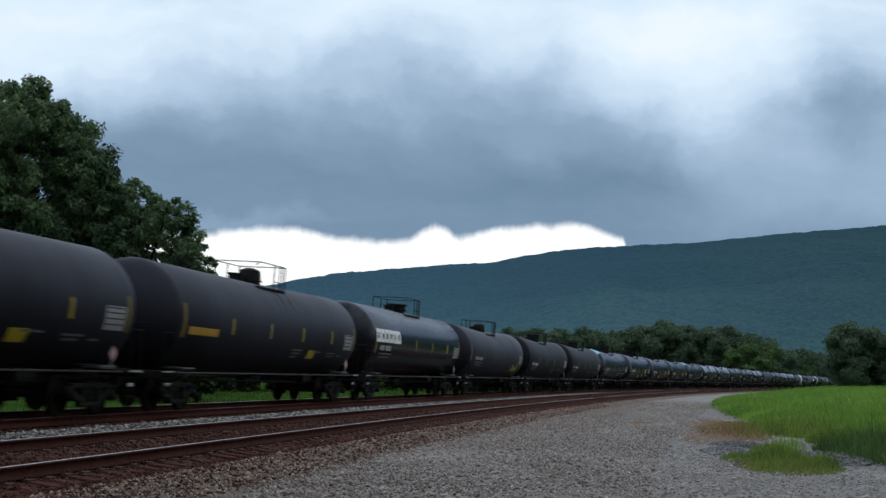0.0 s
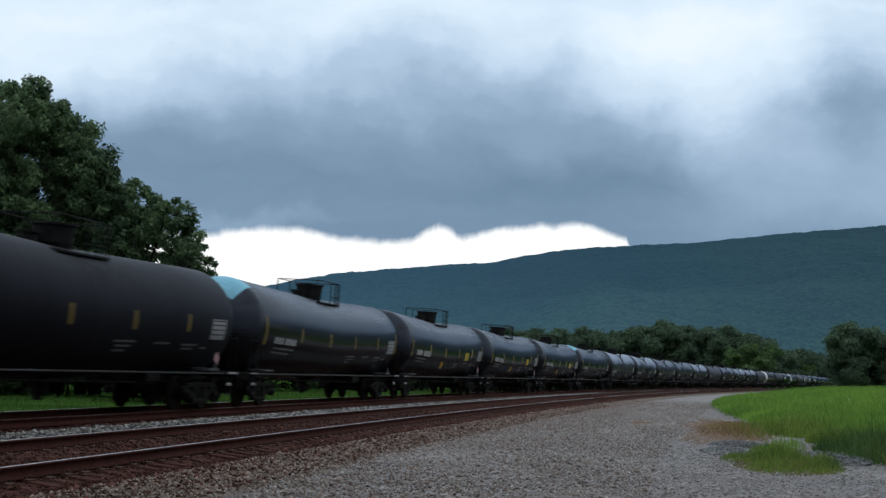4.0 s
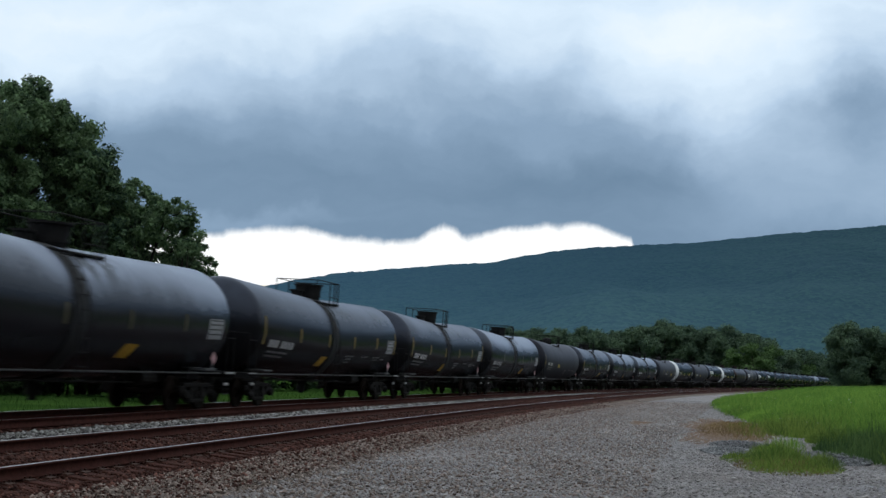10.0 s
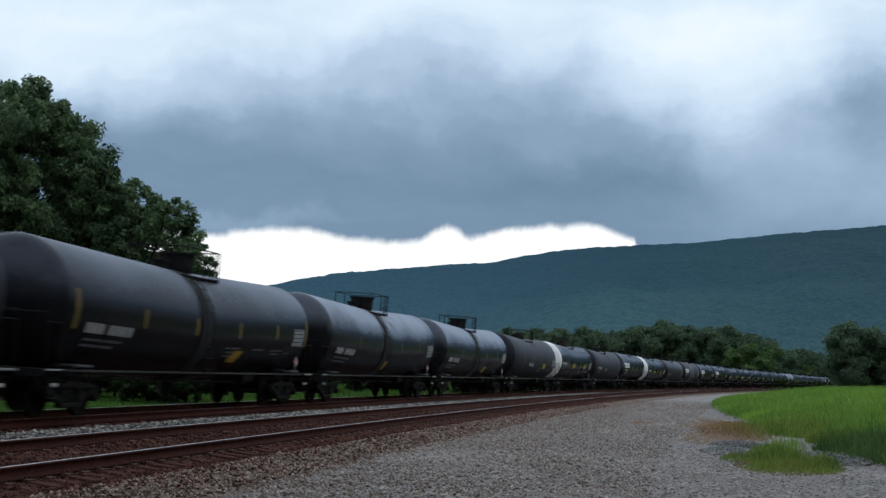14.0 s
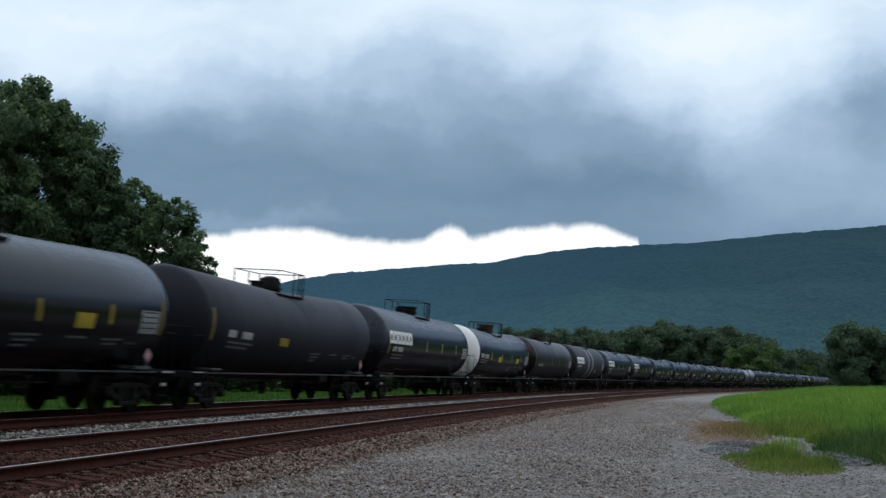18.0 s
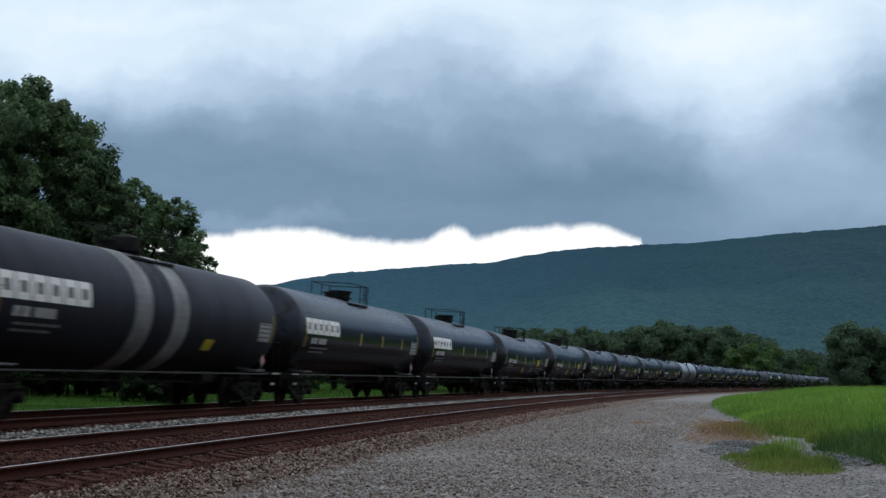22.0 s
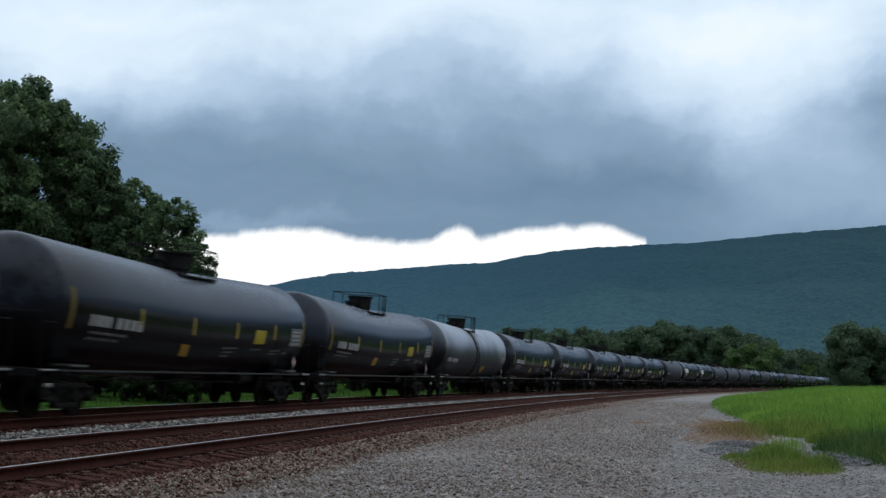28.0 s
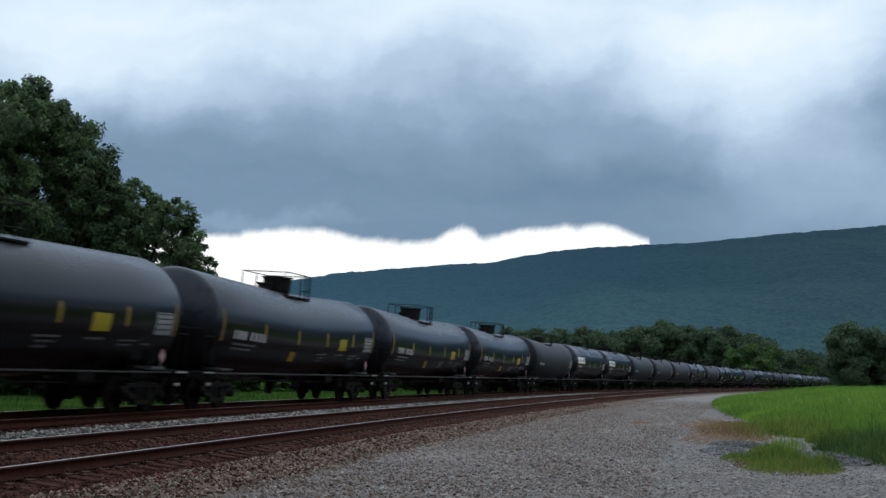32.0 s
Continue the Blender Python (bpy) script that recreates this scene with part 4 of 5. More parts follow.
def marks_small():
    return [("data_stencil", "stencil", "rows of small white lettering", lambda bm: [bars(bm, x, x - w, z, z + 0.05, 3, 8, 0.9) for x, w, z in ((-1.0, 1.1, 1.86), (-1.15, 0.8, 1.75), (-1.15, 0.6, 1.64), (-3.1, 0.9, 1.83), (-4.7, 1.0, 1.80), (-4.8, 0.7, 1.70), (-5.9, 0.5, 1.72))])]


def diamond(bm):
    """An upright square on its corner, in its holder beside the bolster."""
    box(bm, -0.125, 0.125, -0.006, 0.006, -0.125, 0.125, 0.0, Matrix.Translation((-7.08, 1.34, 1.42)) @ Matrix.Rotation(math.pi / 4, 4, "Y"))


def marks_placard():
    return [("hazard_placard", "red", "red and white hazard placard", diamond)]


def marks_logo():
    """Six white blocks in a row, the maker's panel without its letters."""
    def blocks(bm):
        for i in range(6):
            x = 7.42 - i * 0.60
            patch(bm, x, x - 0.54, 2.75, 2.90)
            patch(bm, x, x - 0.54, 2.38, 2.52)
            patch(bm, x, x - 0.17, 2.52, 2.75, n=2)
            patch(bm, x - 0.37, x - 0.54, 2.52, 2.75, n=2)
    return [("maker_panel", "white", "row of white square outlines", blocks)]


def marks_square(x0, x1, z0=2.02, z1=2.42, mat="square"):
    return [("placard", mat, "bright yellow square decal" if mat == "square" else "orange decal", lambda bm: patch(bm, x0, x1, z0, z1))]


def marks_slant(mat="orange"):
    return [("placard", mat, "slanted orange decal", lambda bm: patch(bm, 1.72, 1.12, 1.48, 1.82, 0.006, -0.22))]


def kinds():
    """The kinds of car in the train; each is built once, as the first of its kind, and then copied."""
    e, d = marks_end, marks_dashes
    return {
        "G": lambda: build_car("G", "glossy black tank car with yellow dashes and square", M["gloss"], e() + d() + marks_number(6.6, 4.0, 2.06, 2.30, 8, 1) + marks_square(-3.2, -4.05) + [("placard", "orange", "orange decal", lambda bm: patch(bm, 1.62, 1.12, 1.60, 1.90, 0.006, 0.16))] + marks_small() + marks_placard()),
        "D": lambda: build_car("D", "dull black weathered tank car with faded lettering", M["dull"], e()[2:] + marks_number(6.4, 4.6, 2.08, 2.24, 6, 2, False) + marks_placard(), "steel"),
        "E": lambda: build_car("E", "sooty black tank car with dim yellow dashes", M["soot"], e()[2:] + d("yellow_dim") + marks_number(6.7, 4.6, 2.02, 2.20, 6, 14) + marks_placard() + marks_small()),
        "F": lambda: build_car("F", "dull black tank car with a yellow square", M["dull"], e()[2:] + d("yellow_dim") + marks_number(2.6, 0.9, 2.02, 2.22, 4, 15, False) + marks_square(-2.6, -3.6, 1.86, 2.2) + marks_placard() + marks_small()),
        "Y": lambda: build_car("Y", "dull black tank car with long yellow label", M["dull"], e() + d() + [("placard", "orange", "long yellow-orange label", lambda bm: patch(bm, 7.1, 5.2, 2.05, 2.25))] + marks_square(-2.7, -3.4, 1.62, 1.9) + marks_placard() + marks_small(), drop=0.05),
        "V": lambda: build_car("V", "dull black tank car with a yellow-green painted scrawl", M["dull"], e()[:1] + e()[2:] + d("yellow_faint") + marks_number(6.3, 4.5, 2.08, 2.24, 6, 5) + [("scrawl", "square", "smudged yellow paint scrawl", lambda bm: [patch(bm, -4.4 - 0.32 * i, -4.6 - 0.34 * i, 1.52 + 0.05 * (i % 2), 1.76 + 0.06 * ((i * 3) % 4), 0.006, 0.25) for i in range(6)])]),
        "P": lambda: build_car("P", "glossy black tank car with white block lettering", M["gloss"], e() + d()[1:] + marks_logo() + marks_number(6.8, 5.2, 2.06, 2.26, 5, 3) + marks_placard(), "steel", drop=0.0, low=0.0, squat=True),
        "B": lambda: build_car("B", "black tank car with two grey bands", M["dull"], e() + marks_logo() + marks_number(6.8, 5.2, 2.06, 2.26, 5, 3) + marks_placard() + marks_square(-2.6, -3.2, 1.62, 1.92) + [("band", "silver", "worn grey painted band", lambda bm: ring(bm, 1.75, 0.85, R + 0.008)), ("band", "silver", "worn grey painted band", lambda bm: ring(bm, -0.35, -1.25, R + 0.008))], drop=0.0, low=0.0),
        "S": lambda: build_car("S", "black tank car, dust and painted sheen above, orange decal", M["dusty"], e()[2:] + d("yellow_faint") + marks_number(6.9, 4.7, 1.86, 2.08, 7, 6) + marks_slant() + marks_placard(), "steel", True, True),
        "K": lambda: build_car("K", "dark tank car, dust and painted sheen, dim yellow dashes", M["sheen_film"], e()[2:] + d("yellow_dim") + [("reflector", "yellow_dim", "grimy yellow reflective tape", lambda bm, x=x: patch(bm, x, x - 0.17, 1.95, 2.8)) for x in (7.5, -7.45)] + marks_number(6.9, 4.7, 1.90, 2.12, 7, 6) + marks_slant() + marks_placard() + marks_small(), "steel", True, True),
        "T": lambda: build_car("T", "glossy black tank car with pale blue head patch", M["gloss"], e()[2:] + d("yellow_dim") + [("reflector", "yellow_dim", "grimy yellow reflective tape", lambda bm, x=x: patch(bm, x, x - 0.17, 1.95, 2.8)) for x in (7.5, -7.45)] + marks_number(6.6, 4.6, 2.02, 2.22, 7, 7) + marks_small() + [("paint_patch", "teal", "pale blue paint on the head", lambda bm: head_shell(bm, 0, 52, 128, False, 0.85))]),
        "W": lambda: build_car("W", "glossy black tank car with a white-painted front head", M["gloss"], e()[1:] + d() + marks_number(7.0, 4.9, 2.22, 2.44, 7, 9) + marks_square(2.2, 1.4, 2.10, 2.42) + marks_square(-3.3, -4.1, 2.05, 2.38) + marks_small() + marks_placard() + [("painted_head", "white", "white-painted head", white_head)], "dome_red"),
        "Q": lambda: build_car("Q", "dull black tank car with white label and square", M["dull"], e()[:1] + marks_number(6.3, 4.2, 2.10, 2.30, 2, 4) + marks_square(2.2, 1.4, 2.05, 2.30, "yellow") + marks_small() + marks_placard()),
        "R": lambda: build_car("R", "rust-brown weathered black tank car", M["rusty"], e() + d()[1:] + marks_number(6.3, 4.6, 1.98, 2.14, 6, 12, False) + marks_placard(), "dome_red", drop=0.06),
        "L": lambda: build_car("L", "pale grey tank car with faint markings", M["grey_tank"], e()[2:] + marks_number(6.9, 4.7, 1.86, 2.06, 7, 6) + marks_slant() + marks_placard(), "steel", True, True),
    }


# cars in the order in which they pass
ORDER = "YY" + "PVE" + "ETGGGTSSKKSQKSS" + "FWQPWRBPP" + "GGGGGGLGGGGGD" + "PPDDDKDKGDKGDDKSDKDKDD"
FIRST = -37
SPEED, SLOWING, PITCH, LEAD = 20.681, -0.01747, 17.9915, 21.177
SHIFT = ([-37, -33, -31, -29, -27, -20, -16, -13, -9, -7, -3, 0, 30], [-0.15, -0.1, -0.3, -0.55, -1.0, -1.0, -0.8, -0.5, -0.25, 0.0, -0.05, 0.2, 0.2])
CARS = []
# how far the orange decal sits from its usual place on some cars
DECAL = {-2: -3.2, -26: -3.5, -23: -0.4, -22: -3.7, -20: -3.4, -19: -1.2}


def run(t):
    """How far the train has still to go, against its place at 32 s."""
    u = t - 19
    return SPEED * 13 + SLOWING * 84.5 - SPEED * u - SLOWING * u * u / 2


def car_pose(n, t):
    s = LEAD + n * PITCH + float(np.interp(n, *SHIFT)) + run(t)
    x, y, th = (float(q) for q in line(s))
    return Matrix.Translation((x, y, 0)) @ Matrix.Rotation(-math.pi / 2 - th, 4, "Z") @ Matrix.Rotation(-LEAN, 4, "X")


def make_train():
    rung_mesh()
    made, kk = {}, kinds()
    for i, k in enumerate(ORDER):
        n = FIRST + i
        if k not in made:
            made[k] = kk[k]()
            car = made[k]
        else:
            car = copy_thing(made[k], Matrix())
        if n in DECAL:
            for p in car.children:
                if p.name.startswith("placard"):
                    p.location = (DECAL[n], 0.004, 0.021 * (abs(1.42 + DECAL[n]) - 1.42))
        CARS.append((n, car))


def motions():
    times = [-0.1] + list(range(0, 33)) + [32.1]
    for n, car in CARS:
        walk(car, [(t, car_pose(n, t)) for t in times])
    # wheels roll without slipping; all of one seat in their truck share the keys
    per = SPEED / FPS / 0.457
    shared = {}
    for n, car in CARS:
        for t in car.children:
            if not t.name.startswith("truck"):
                continue
            for w in t.children:
                if not w.name.startswith("wheelset"):
                    continue
                seat = w.location.x > 0
                if seat not in shared:
                    rows = [(i / FPS, Matrix.Translation((0.89 if seat else -0.89, 0, 0.457)) @ Matrix.Rotation(per * i, 4, "Y")) for i in range(-3, 32 * FPS + 4)]
                    walk(w, rows)
                    shared[seat] = w.animation_data
                else:
                    w.rotation_mode = "QUATERNION"
                    a = w.animation_data_create()
                    a.action = shared[seat].action
                    a.action_slot = shared[seat].action_slot
    drift = 60.0
    walk(CLOUD_DECK, [(0, pose(-8, 0, DECK)), (16, pose(drift / 2 - 8, 0, DECK)), (32, pose(drift - 8, 0, DECK))])


# ---- build ----
CLOUD_DECK = make_clouds()
make_hill()
make_ground()
make_bed()
far_track = make_track(0.0, 0.0, 0.026, "main line track with brown rusted rails under the train")
near_track = make_track(GAP, NEAR_Z, CANT + 0.027, "empty second track with rusted rails and polished heads")
make_train()


# ---- trees ----
def make_trees():
    big = tree_meshes(24, 16.6, 5.6, 0.115, 60, 190, 0.20, "leaf", 0.105, 21)
    small = tree_meshes(35, 11.2, 3.7, 0.10, 52, 84, 0.10, "leaf", 0.088, 17)
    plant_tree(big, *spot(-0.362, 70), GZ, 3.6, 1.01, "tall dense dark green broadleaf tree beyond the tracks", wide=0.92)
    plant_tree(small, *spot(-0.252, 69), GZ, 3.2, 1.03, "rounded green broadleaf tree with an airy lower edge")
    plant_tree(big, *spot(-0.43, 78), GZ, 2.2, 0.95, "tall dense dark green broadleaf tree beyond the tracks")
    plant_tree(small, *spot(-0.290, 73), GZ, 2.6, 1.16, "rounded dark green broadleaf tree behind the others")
    # slim trees added for the leaves of the neighbour's drooping branch
    branch_tree = tree_meshes(12, 9.0, 1.5, 0.09, 12, 30, 0.25, "leaf", 0.085, 14)
    plant_tree(branch_tree, *spot(-0.214, 66), GZ, 1.0, 1.0, "slender airy young tree at the edge of the others")
    plant_tree(branch_tree, *spot(-0.206, 68), GZ, 3.4, 0.80, "slender airy young tree at the edge of the others")
    # unseen woods, added behind the lot so the tanks mirror something dark
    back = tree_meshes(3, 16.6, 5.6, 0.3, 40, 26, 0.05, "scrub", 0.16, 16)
    for i in range(24):
        a = radians(52 + 208 * i / 23)
        d = (28 if i > 5 else 38) + 3 * math.sin(i * 2.3)
        plant_tree(back, d * math.sin(a), d * math.cos(a), GZ, i * 1.7, 1.38 + 0.12 * math.sin(i * 1.9), "unseen dark broadleaf tree added behind the lot", "wood behind the lot")
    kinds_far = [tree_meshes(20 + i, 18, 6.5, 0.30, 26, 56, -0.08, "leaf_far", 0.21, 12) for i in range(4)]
    light = tree_meshes(31, 14, 6.5, 0.28, 24, 80, -0.08, "leaf_light", 0.24, 12)
    rnd = random.Random(5)
    tops = ([0.03, 0.06, 0.09, 0.12, 0.15, 0.19, 0.22, 0.25, 0.27, 0.30, 0.33], [16, 17.5, 18, 18, 19.5, 21, 21, 20, 16, 12, 10])
    for d0, k in ((425, 1.0), (470, 1.08), (520, 1.12)):
        b = 0.02
        while b < 0.34:
            d = d0 + rnd.uniform(-12, 12) + 4500 * max(0.0, b - 0.255)
            h = float(np.interp(b, *tops)) * rnd.uniform(0.82, 1.04) * k * (1 + 4500 * max(0.0, b - 0.255) / 470)
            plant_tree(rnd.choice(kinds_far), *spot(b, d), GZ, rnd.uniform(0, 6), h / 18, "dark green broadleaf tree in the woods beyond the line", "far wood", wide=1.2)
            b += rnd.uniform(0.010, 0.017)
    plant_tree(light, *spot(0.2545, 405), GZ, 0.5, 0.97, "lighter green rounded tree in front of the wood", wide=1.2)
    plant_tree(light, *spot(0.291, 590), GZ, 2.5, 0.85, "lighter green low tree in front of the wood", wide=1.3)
    right = tree_meshes(41, 16, 5.4, 0.26, 30, 80, -0.14, "leaf_far", 0.26, 18)
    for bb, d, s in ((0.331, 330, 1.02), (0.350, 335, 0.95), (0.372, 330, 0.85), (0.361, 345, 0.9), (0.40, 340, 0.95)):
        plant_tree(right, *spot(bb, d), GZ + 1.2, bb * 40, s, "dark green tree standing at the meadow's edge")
    # out-of-view row, added to darken what the far cars reflect
    for i in range(16):
        q = i / 15
        plant_tree(kinds_far[i % 4], 190 - 60 * q + 8 * math.sin(i * 2.1), 330 - 350 * q, GZ + 1.0, i * 1.3, 1.0 + 0.12 * math.sin(i * 1.7), "unseen dark green tree added along the meadow's side", "far wood", wide=1.3)
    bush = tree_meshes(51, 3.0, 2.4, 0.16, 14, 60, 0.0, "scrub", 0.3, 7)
    b = -0.42
    while b < 0.06:
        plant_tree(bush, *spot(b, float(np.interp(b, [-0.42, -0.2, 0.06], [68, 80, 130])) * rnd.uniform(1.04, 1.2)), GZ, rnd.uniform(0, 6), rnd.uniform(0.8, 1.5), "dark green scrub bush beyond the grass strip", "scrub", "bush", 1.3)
        b += rnd.uniform(0.018, 0.03)
    s = 112.0
    while s < 300:
        x, y, _ = at(s, -8.5 - 2 * rnd.random())
        plant_tree(bush, float(x), float(y), GZ, rnd.uniform(0, 6), rnd.uniform(0.7, 1.1), "dark green scrub bush close beyond the line", "scrub", "bush", 1.4)
        s += rnd.uniform(4.5, 7.0)
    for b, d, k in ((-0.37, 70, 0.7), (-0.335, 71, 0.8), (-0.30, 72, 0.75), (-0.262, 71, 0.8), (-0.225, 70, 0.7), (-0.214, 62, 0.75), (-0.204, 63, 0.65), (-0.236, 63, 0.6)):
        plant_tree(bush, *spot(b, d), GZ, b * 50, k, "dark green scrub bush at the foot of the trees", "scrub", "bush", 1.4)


make_trees()


# ---- grass and weeds ----
def on_ground(rs, n, b0, b1, d0, d1):
    """Roots over a stretch of the meadow, beyond the gravel's edge."""
    out = np.zeros((0, 4))
    while len(out) < n:
        b = b0 + (b1 - b0) * rs.rand(n)
        d = 1 / (1 / d0 + (1 / d1 - 1 / d0) * rs.rand(n))
        x, y = b * d, d
        vx, vy = x + DIST * math.cos(TH0), y - DIST * math.sin(TH0)
        s = np.clip(vx * math.sin(TH0) + vy * math.cos(TH0), 0, 400)
        for _ in range(3):
            lx, ly, th = line(s)
            s = s + (x - lx) * np.sin(th) + (y - ly) * np.cos(th)
        lx, ly, th = line(s)
        off = (x - lx) * np.cos(th) - (y - ly) * np.sin(th)
        edge = np.interp(s, EDGE_S, EDGE_O)
        keep = off > edge + rs.rand(n) * 0.5
        tall = np.clip((off - edge) / 2.0 + 0.35, 0.35, 1.0)
        out = np.concatenate([out, np.stack([x, y, ground_height(x, y) - 0.02, tall], -1)[keep]])
    return out[:n]


EDGE_S = np.arange(0, 500, 1.0)
EDGE_O = np.array([road_edge(s) for s in EDGE_S])


def oval(rs, n, cx, cy, rx, ry, turn=0.0, rise=0.0):
    """Roots in an oval patch; the fourth column thins the height towards its rim."""
    a, r = rs.rand(n) * 6.283, np.sqrt(rs.rand(n))
    u, w = rx * r * np.cos(a), ry * r * np.sin(a)
    x, y = cx + u * math.cos(turn) - w * math.sin(turn), cy + u * math.sin(turn) + w * math.cos(turn)
    z = np.maximum(ground_height(x, y), GZ) - 0.02 + rise * (1 - r * r)
    return np.stack([x, y, z, 1.1 - 0.75 * r], -1)


def make_meadow():
    rs = np.random.RandomState(2)
    blades("meadow_grass", "tall bright green meadow grass", M["grass"], on_ground(rs, 150000, 0.15, 0.42, 25, 60), 0.44, 0.0055, 1, 0.9)
    blades("meadow_grass", "tall bright green meadow grass farther out", M["grass"], on_ground(rs, 150000, 0.12, 0.45, 50, 330), 0.46, 0.013, 2, 0.8)
    # the strip beyond the train
    s, o = 30 + 260 * rs.rand(60000) ** 1.3, -6 - 40 * rs.rand(60000)
    pts = at(s, o)
    pts[:, 2] = GZ - 0.05
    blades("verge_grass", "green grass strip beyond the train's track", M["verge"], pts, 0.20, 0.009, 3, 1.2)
    # weeds in the lot's corner
    for k, (cx, cy, rx, ry, n, h) in enumerate([(7.7, 28.4, 0.75, 3.2, 1300, 0.24), (8.2, 30.4, 0.6, 1.9, 900, 0.24), (7.0, 25.6, 0.7, 1.5, 560, 0.14), (7.9, 25.9, 0.6, 1.6, 900, 0.16), (8.6, 27.6, 0.45, 2.0, 450, 0.2), (6.9, 28.6, 0.4, 1.6, 350, 0.14)]):
        blades("weed_patch", "low green weeds growing out of the gravel", M["weed"], oval(rs, int(n * 2.2), cx, cy, rx, ry, -0.27, 0.04), h, 0.006, 40 + k, 0.9, "weeds")
    for k, (cx, cy, rx, ry, n, h) in enumerate([(7.4, 26.2, 1.0, 2.4, 420, 0.15), (7.9, 29.0, 0.6, 2.4, 170, 0.36), (9.6, 34.0, 0.5, 2.0, 90, 0.42)]):
        blades("weed_patch", "yellow-green weeds and stalks at the gravel's edge", M["grass"], oval(rs, n * 3, cx, cy, rx, ry, -0.27, 0.03), h, 0.006, 50 + k, 0.7, "weeds")
    blades("weed_patch", "upright green weed stalks in the gravel patch", M["weed"], oval(rs, 900, 8.0, 29.2, 0.75, 3.4, -0.27), 0.40, 0.007, 59, 0.6, "weeds")
    blades("dry_grass", "low olive and tan grass fringing the weed patch", M["grass_dry"], oval(rs, 2600, 7.4, 26.4, 1.1, 2.6, -0.2), 0.15, 0.007, 60, 1.2, "grass")
    blades("weed_patch", "tall dark green weeds at the meadow's front", M["weed_dark"], oval(rs, 7000, 11.2, 31.5, 1.6, 4.2, -0.3), 0.62, 0.008, 6, 0.6, "weeds")
    blades("weed_patch", "scattered weeds on bare dirt beside the road", M["weed"], oval(rs, 1500, 12.3, 46.5, 1.5, 8.0, -0.26), 0.36, 0.008, 7, 0.6, "weeds")
    blades("dry_grass", "dry tan grass on the bare dirt", M["grass_dry"], oval(rs, 9000, 11.0, 45.5, 1.5, 9.0, -0.225), 0.17, 0.007, 8, 1.2, "grass")
    # ragged front of the meadow: clumps of tall weeds
    cl = []
    for q in np.linspace(0, 1, 26):
        cx, cy = 9.5 + 2.9 * q + rs.randn() * 0.35 + 0.5, 25.5 + 21 * q + rs.randn() * 0.8
        o = oval(rs, int(rs.randint(150, 560)), cx, cy, 0.2 + 0.3 * rs.rand(), 0.4 + 0.7 * rs.rand(), -0.2)
        o[:, 3] *= 0.6 + 0.8 * rs.rand()
        cl.append(o)
    blades("weed_patch", "ragged clumps of green weeds along the meadow's front", M["weed"], np.concatenate(cl), 0.62, 0.009, 9, 0.7, "weeds")
    cl = []
    for q in range(70):
        g = on_ground(rs, 1, 0.2, 0.44, 27, 220)[0]
        size = g[1] / 40
        o = oval(rs, 220, g[0], g[1], 0.7 * size, 1.6 * size, 0.0)
        o[:, 2] = ground_height(o[:, 0], o[:, 1]) - 0.02
        o[:, 3] *= 0.7 + 0.6 * rs.rand()
        cl.append(o)
    blades("weed_patch", "darker weeds scattered in tufts through the meadow", M["weed"], np.concatenate(cl), 0.62, 0.012, 10, 0.7, "weeds")
    fl = on_ground(rs, 130, 0.2, 0.42, 30, 200)
    fl[:, 2] += 0.42
    blades("wild_flowers", "small white wild flowers in the meadow", M["white"], fl, 0.05, 0.03, 61, 0.5, "flowers")

    # bare dirt where the road meets the meadow, and a pale spot on the road
    def dirt(cx, cy, rx, ry, turn, label):
        n = 160
        a = np.arange(n) * 2 * math.pi / n
        rr = 1 + 0.16 * np.sin(3 * a + 1) + 0.1 * np.sin(7 * a) + 0.07 * np.sin(23 * a) + 0.06 * rs.randn(n)
        u, w = rx * rr * np.cos(a), ry * rr * np.sin(a)
        x, y = cx + u * math.cos(turn) - w * math.sin(turn), cy + u * math.sin(turn) + w * math.cos(turn)
        v = np.concatenate([[[cx, cy, GZ + 0.05]], np.stack([x, y, 0 * x + GZ + 0.012], -1)])
        i = np.arange(n)
        ob = new("dirt_patch", raw(v, np.stack([0 * i, 1 + i, 1 + (i + 1) % n], -1), M["dirt"], True))
        tagged(ob, label, "dirt", kind="structure")

    dirt(10.55, 45.5, 1.6, 12.5, -0.225, "bare reddish-brown dirt at the edge of the road")
    dirt(8.15, 50.0, 0.5, 2.0, -0.2, "small spot of pale tan dirt on the gravel road")
    # heaps of coarse stone
    heap = lambda cx, cy, rx, ry, h: (lambda q, n: oval(q, n, cx, cy, rx, ry, -0.15)[:, :3], lambda p, q: GZ + 0.02 + h * np.clip(1 - ((p[:, 0] - cx) / rx) ** 2 - ((p[:, 1] - cy) / ry) ** 2, 0, 1) * q.rand(len(p)))
    for k, (cx, cy, rx, ry, h) in enumerate([(8.3, 33.6, 0.9, 2.4, 0.14), (9.4, 29.3, 0.7, 2.4, 0.14), (7.5, 31.0, 0.9, 1.8, 0.07)]):
        area, zf = heap(cx, cy, rx, ry, h)
        st = stones("stone_heap", "low heap of coarse blue-grey stones in the weeds", M["stone_blue"], 3000, area, 0.023, 30 + k, zf)


make_meadow()


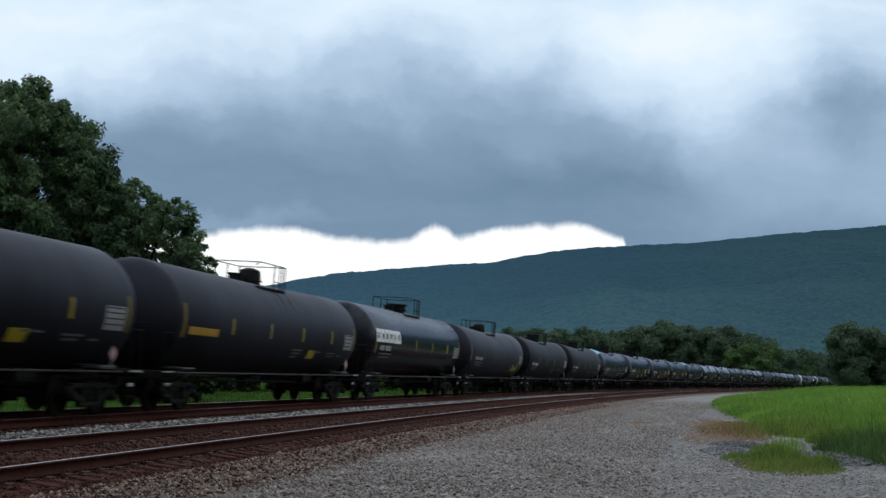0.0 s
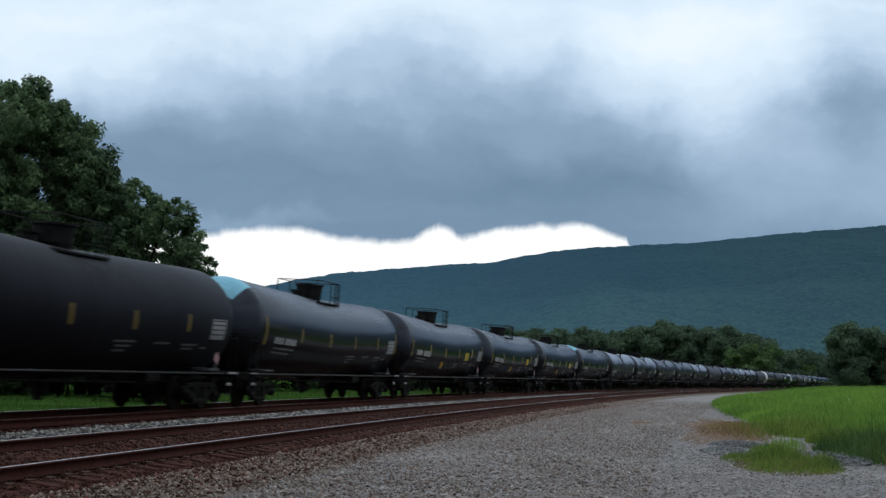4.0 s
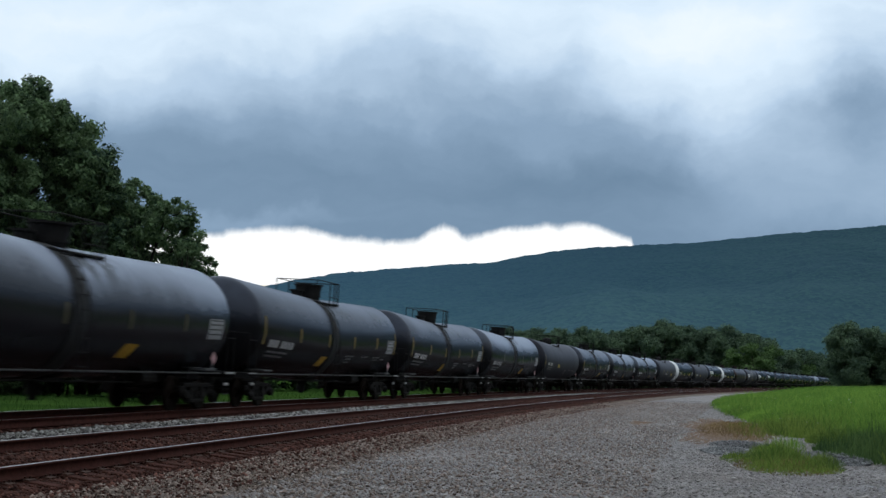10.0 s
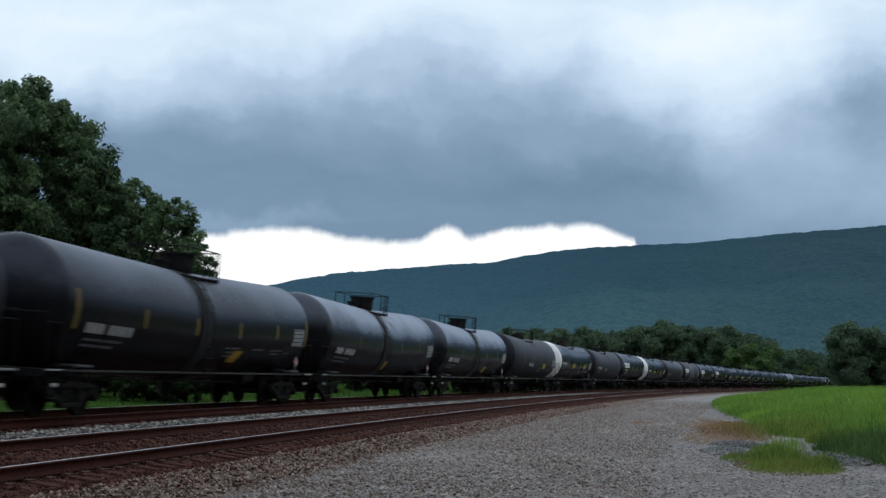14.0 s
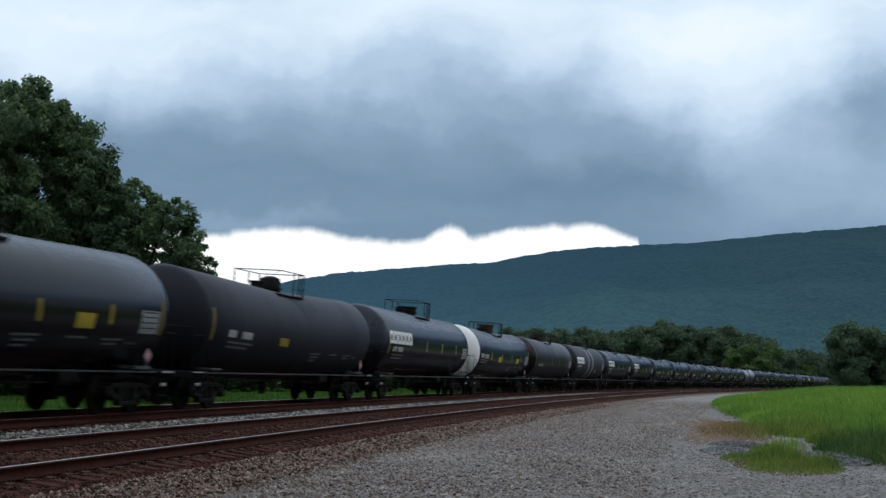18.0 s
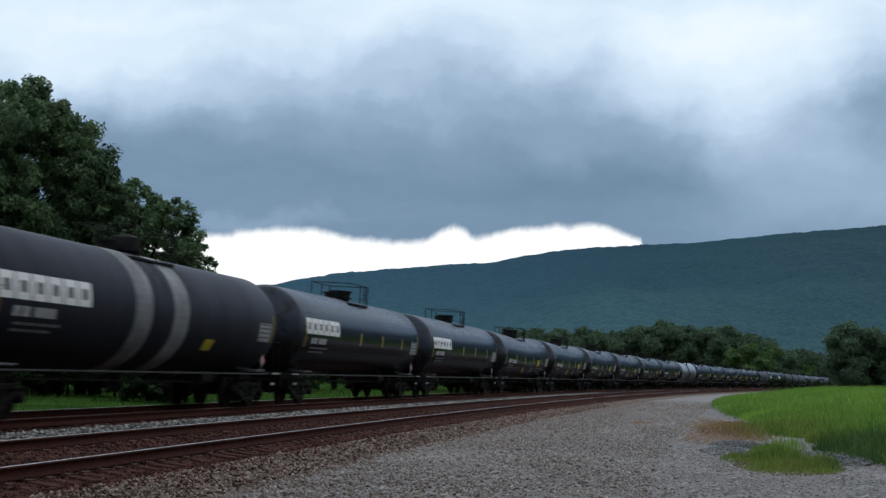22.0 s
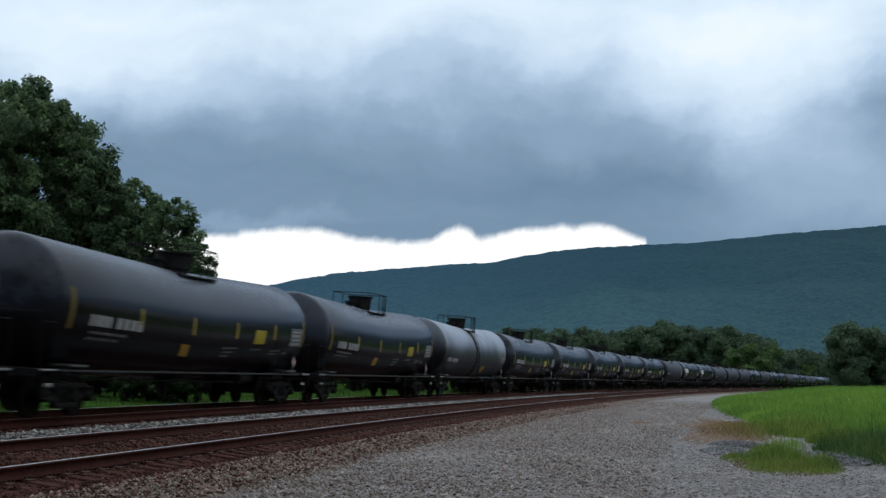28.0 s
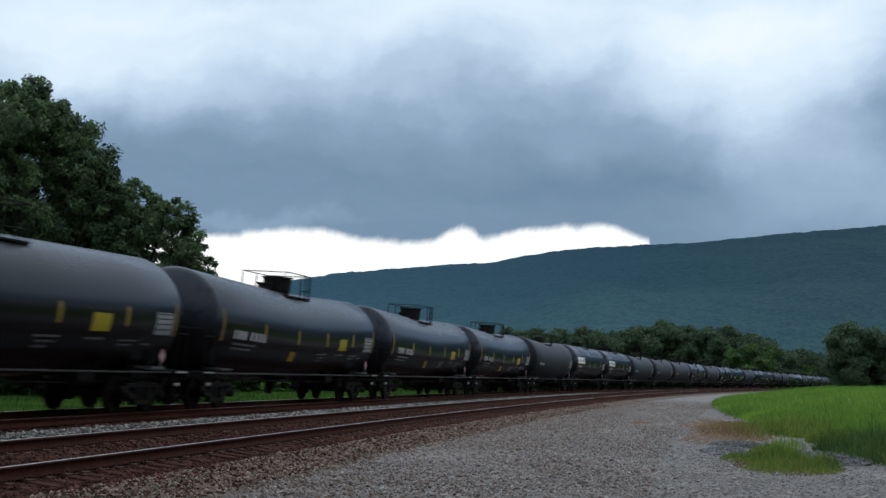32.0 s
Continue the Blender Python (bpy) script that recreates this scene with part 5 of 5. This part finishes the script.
def make_gravel():
    z_road = lambda p, rs: GZ + 0.01 + 0.01 * rs.rand(len(p))

    def z_mid(p, rs):
        return np.interp(p[:, 2], [1.75, 2.0, 2.5, 3.0, 3.35, 3.6], [-0.25, -0.19, -0.16, -0.19, -0.26, -0.28]) + 0.02 * rs.rand(len(p))

    def z_sh(p, rs):
        z = NEAR_Z - 0.205
        return np.interp(p[:, 2], [3.6, 3.85, 4.2, GAP, GAP + 0.4, GAP + 0.75, GAP + 1.05, GAP + 1.4, GAP + 1.9, GAP + 2.4, GAP + 3.2], [z + 0.06, z + 0.105, z + 0.085, z + 0.01, z - 0.045, z - 0.08, z - 0.12, z - 0.17, z - 0.20, GZ + 0.03, GZ]) + 0.015 * rs.rand(len(p))
    stones("loose_gravel", "loose grey crushed stones on the road", M["stone"], 105000, strip(4, 110, 7.4, 21.0, 1.9, 0.75), 0.019, 1, z_road, 0.5)
    stones("ballast_stones", "brown dusted ballast stones on the track shoulder", M["stone_brown"], 80000, strip(8, 100, 6.35, 13.5, 1.6, 1.7), 0.018, 2, z_sh)
    stones("ballast_stones", "rust-stained ballast stones between the ties", M["stone_rust"], 30000, strip(12, 100, 3.6, 6.6), 0.020, 3, lambda p, rs: z_sh(p, rs) + 0.012 * rs.rand(len(p)))
    stones("ballast_stones", "rust-stained ballast stones past the tie ends", M["stone_rust"], 12000, strip(10, 80, 6.1, 7.7, 1.5, 1.5), 0.022, 7, z_sh)
    stones("ballast_stones", "pale grey new ballast stones between the tracks", M["stone_pale"], 22000, strip(16, 110, 1.9, 3.45), 0.028, 4, z_mid)
    stones("ballast_stones", "rust-stained ballast stones beside the train's track", M["stone_rust"], 9000, strip(18, 90, 1.0, 2.0), 0.028, 5, lambda p, rs: -0.24 + 0.02 * rs.rand(len(p)))


make_gravel()
lay_ties(near_track, GAP, NEAR_Z, CANT + 0.027, 14.0, 130.0, 60.0)
lay_ties(far_track, 0.0, 0.0, 0.026, 16.0, 130.0, 0.0)
motions()
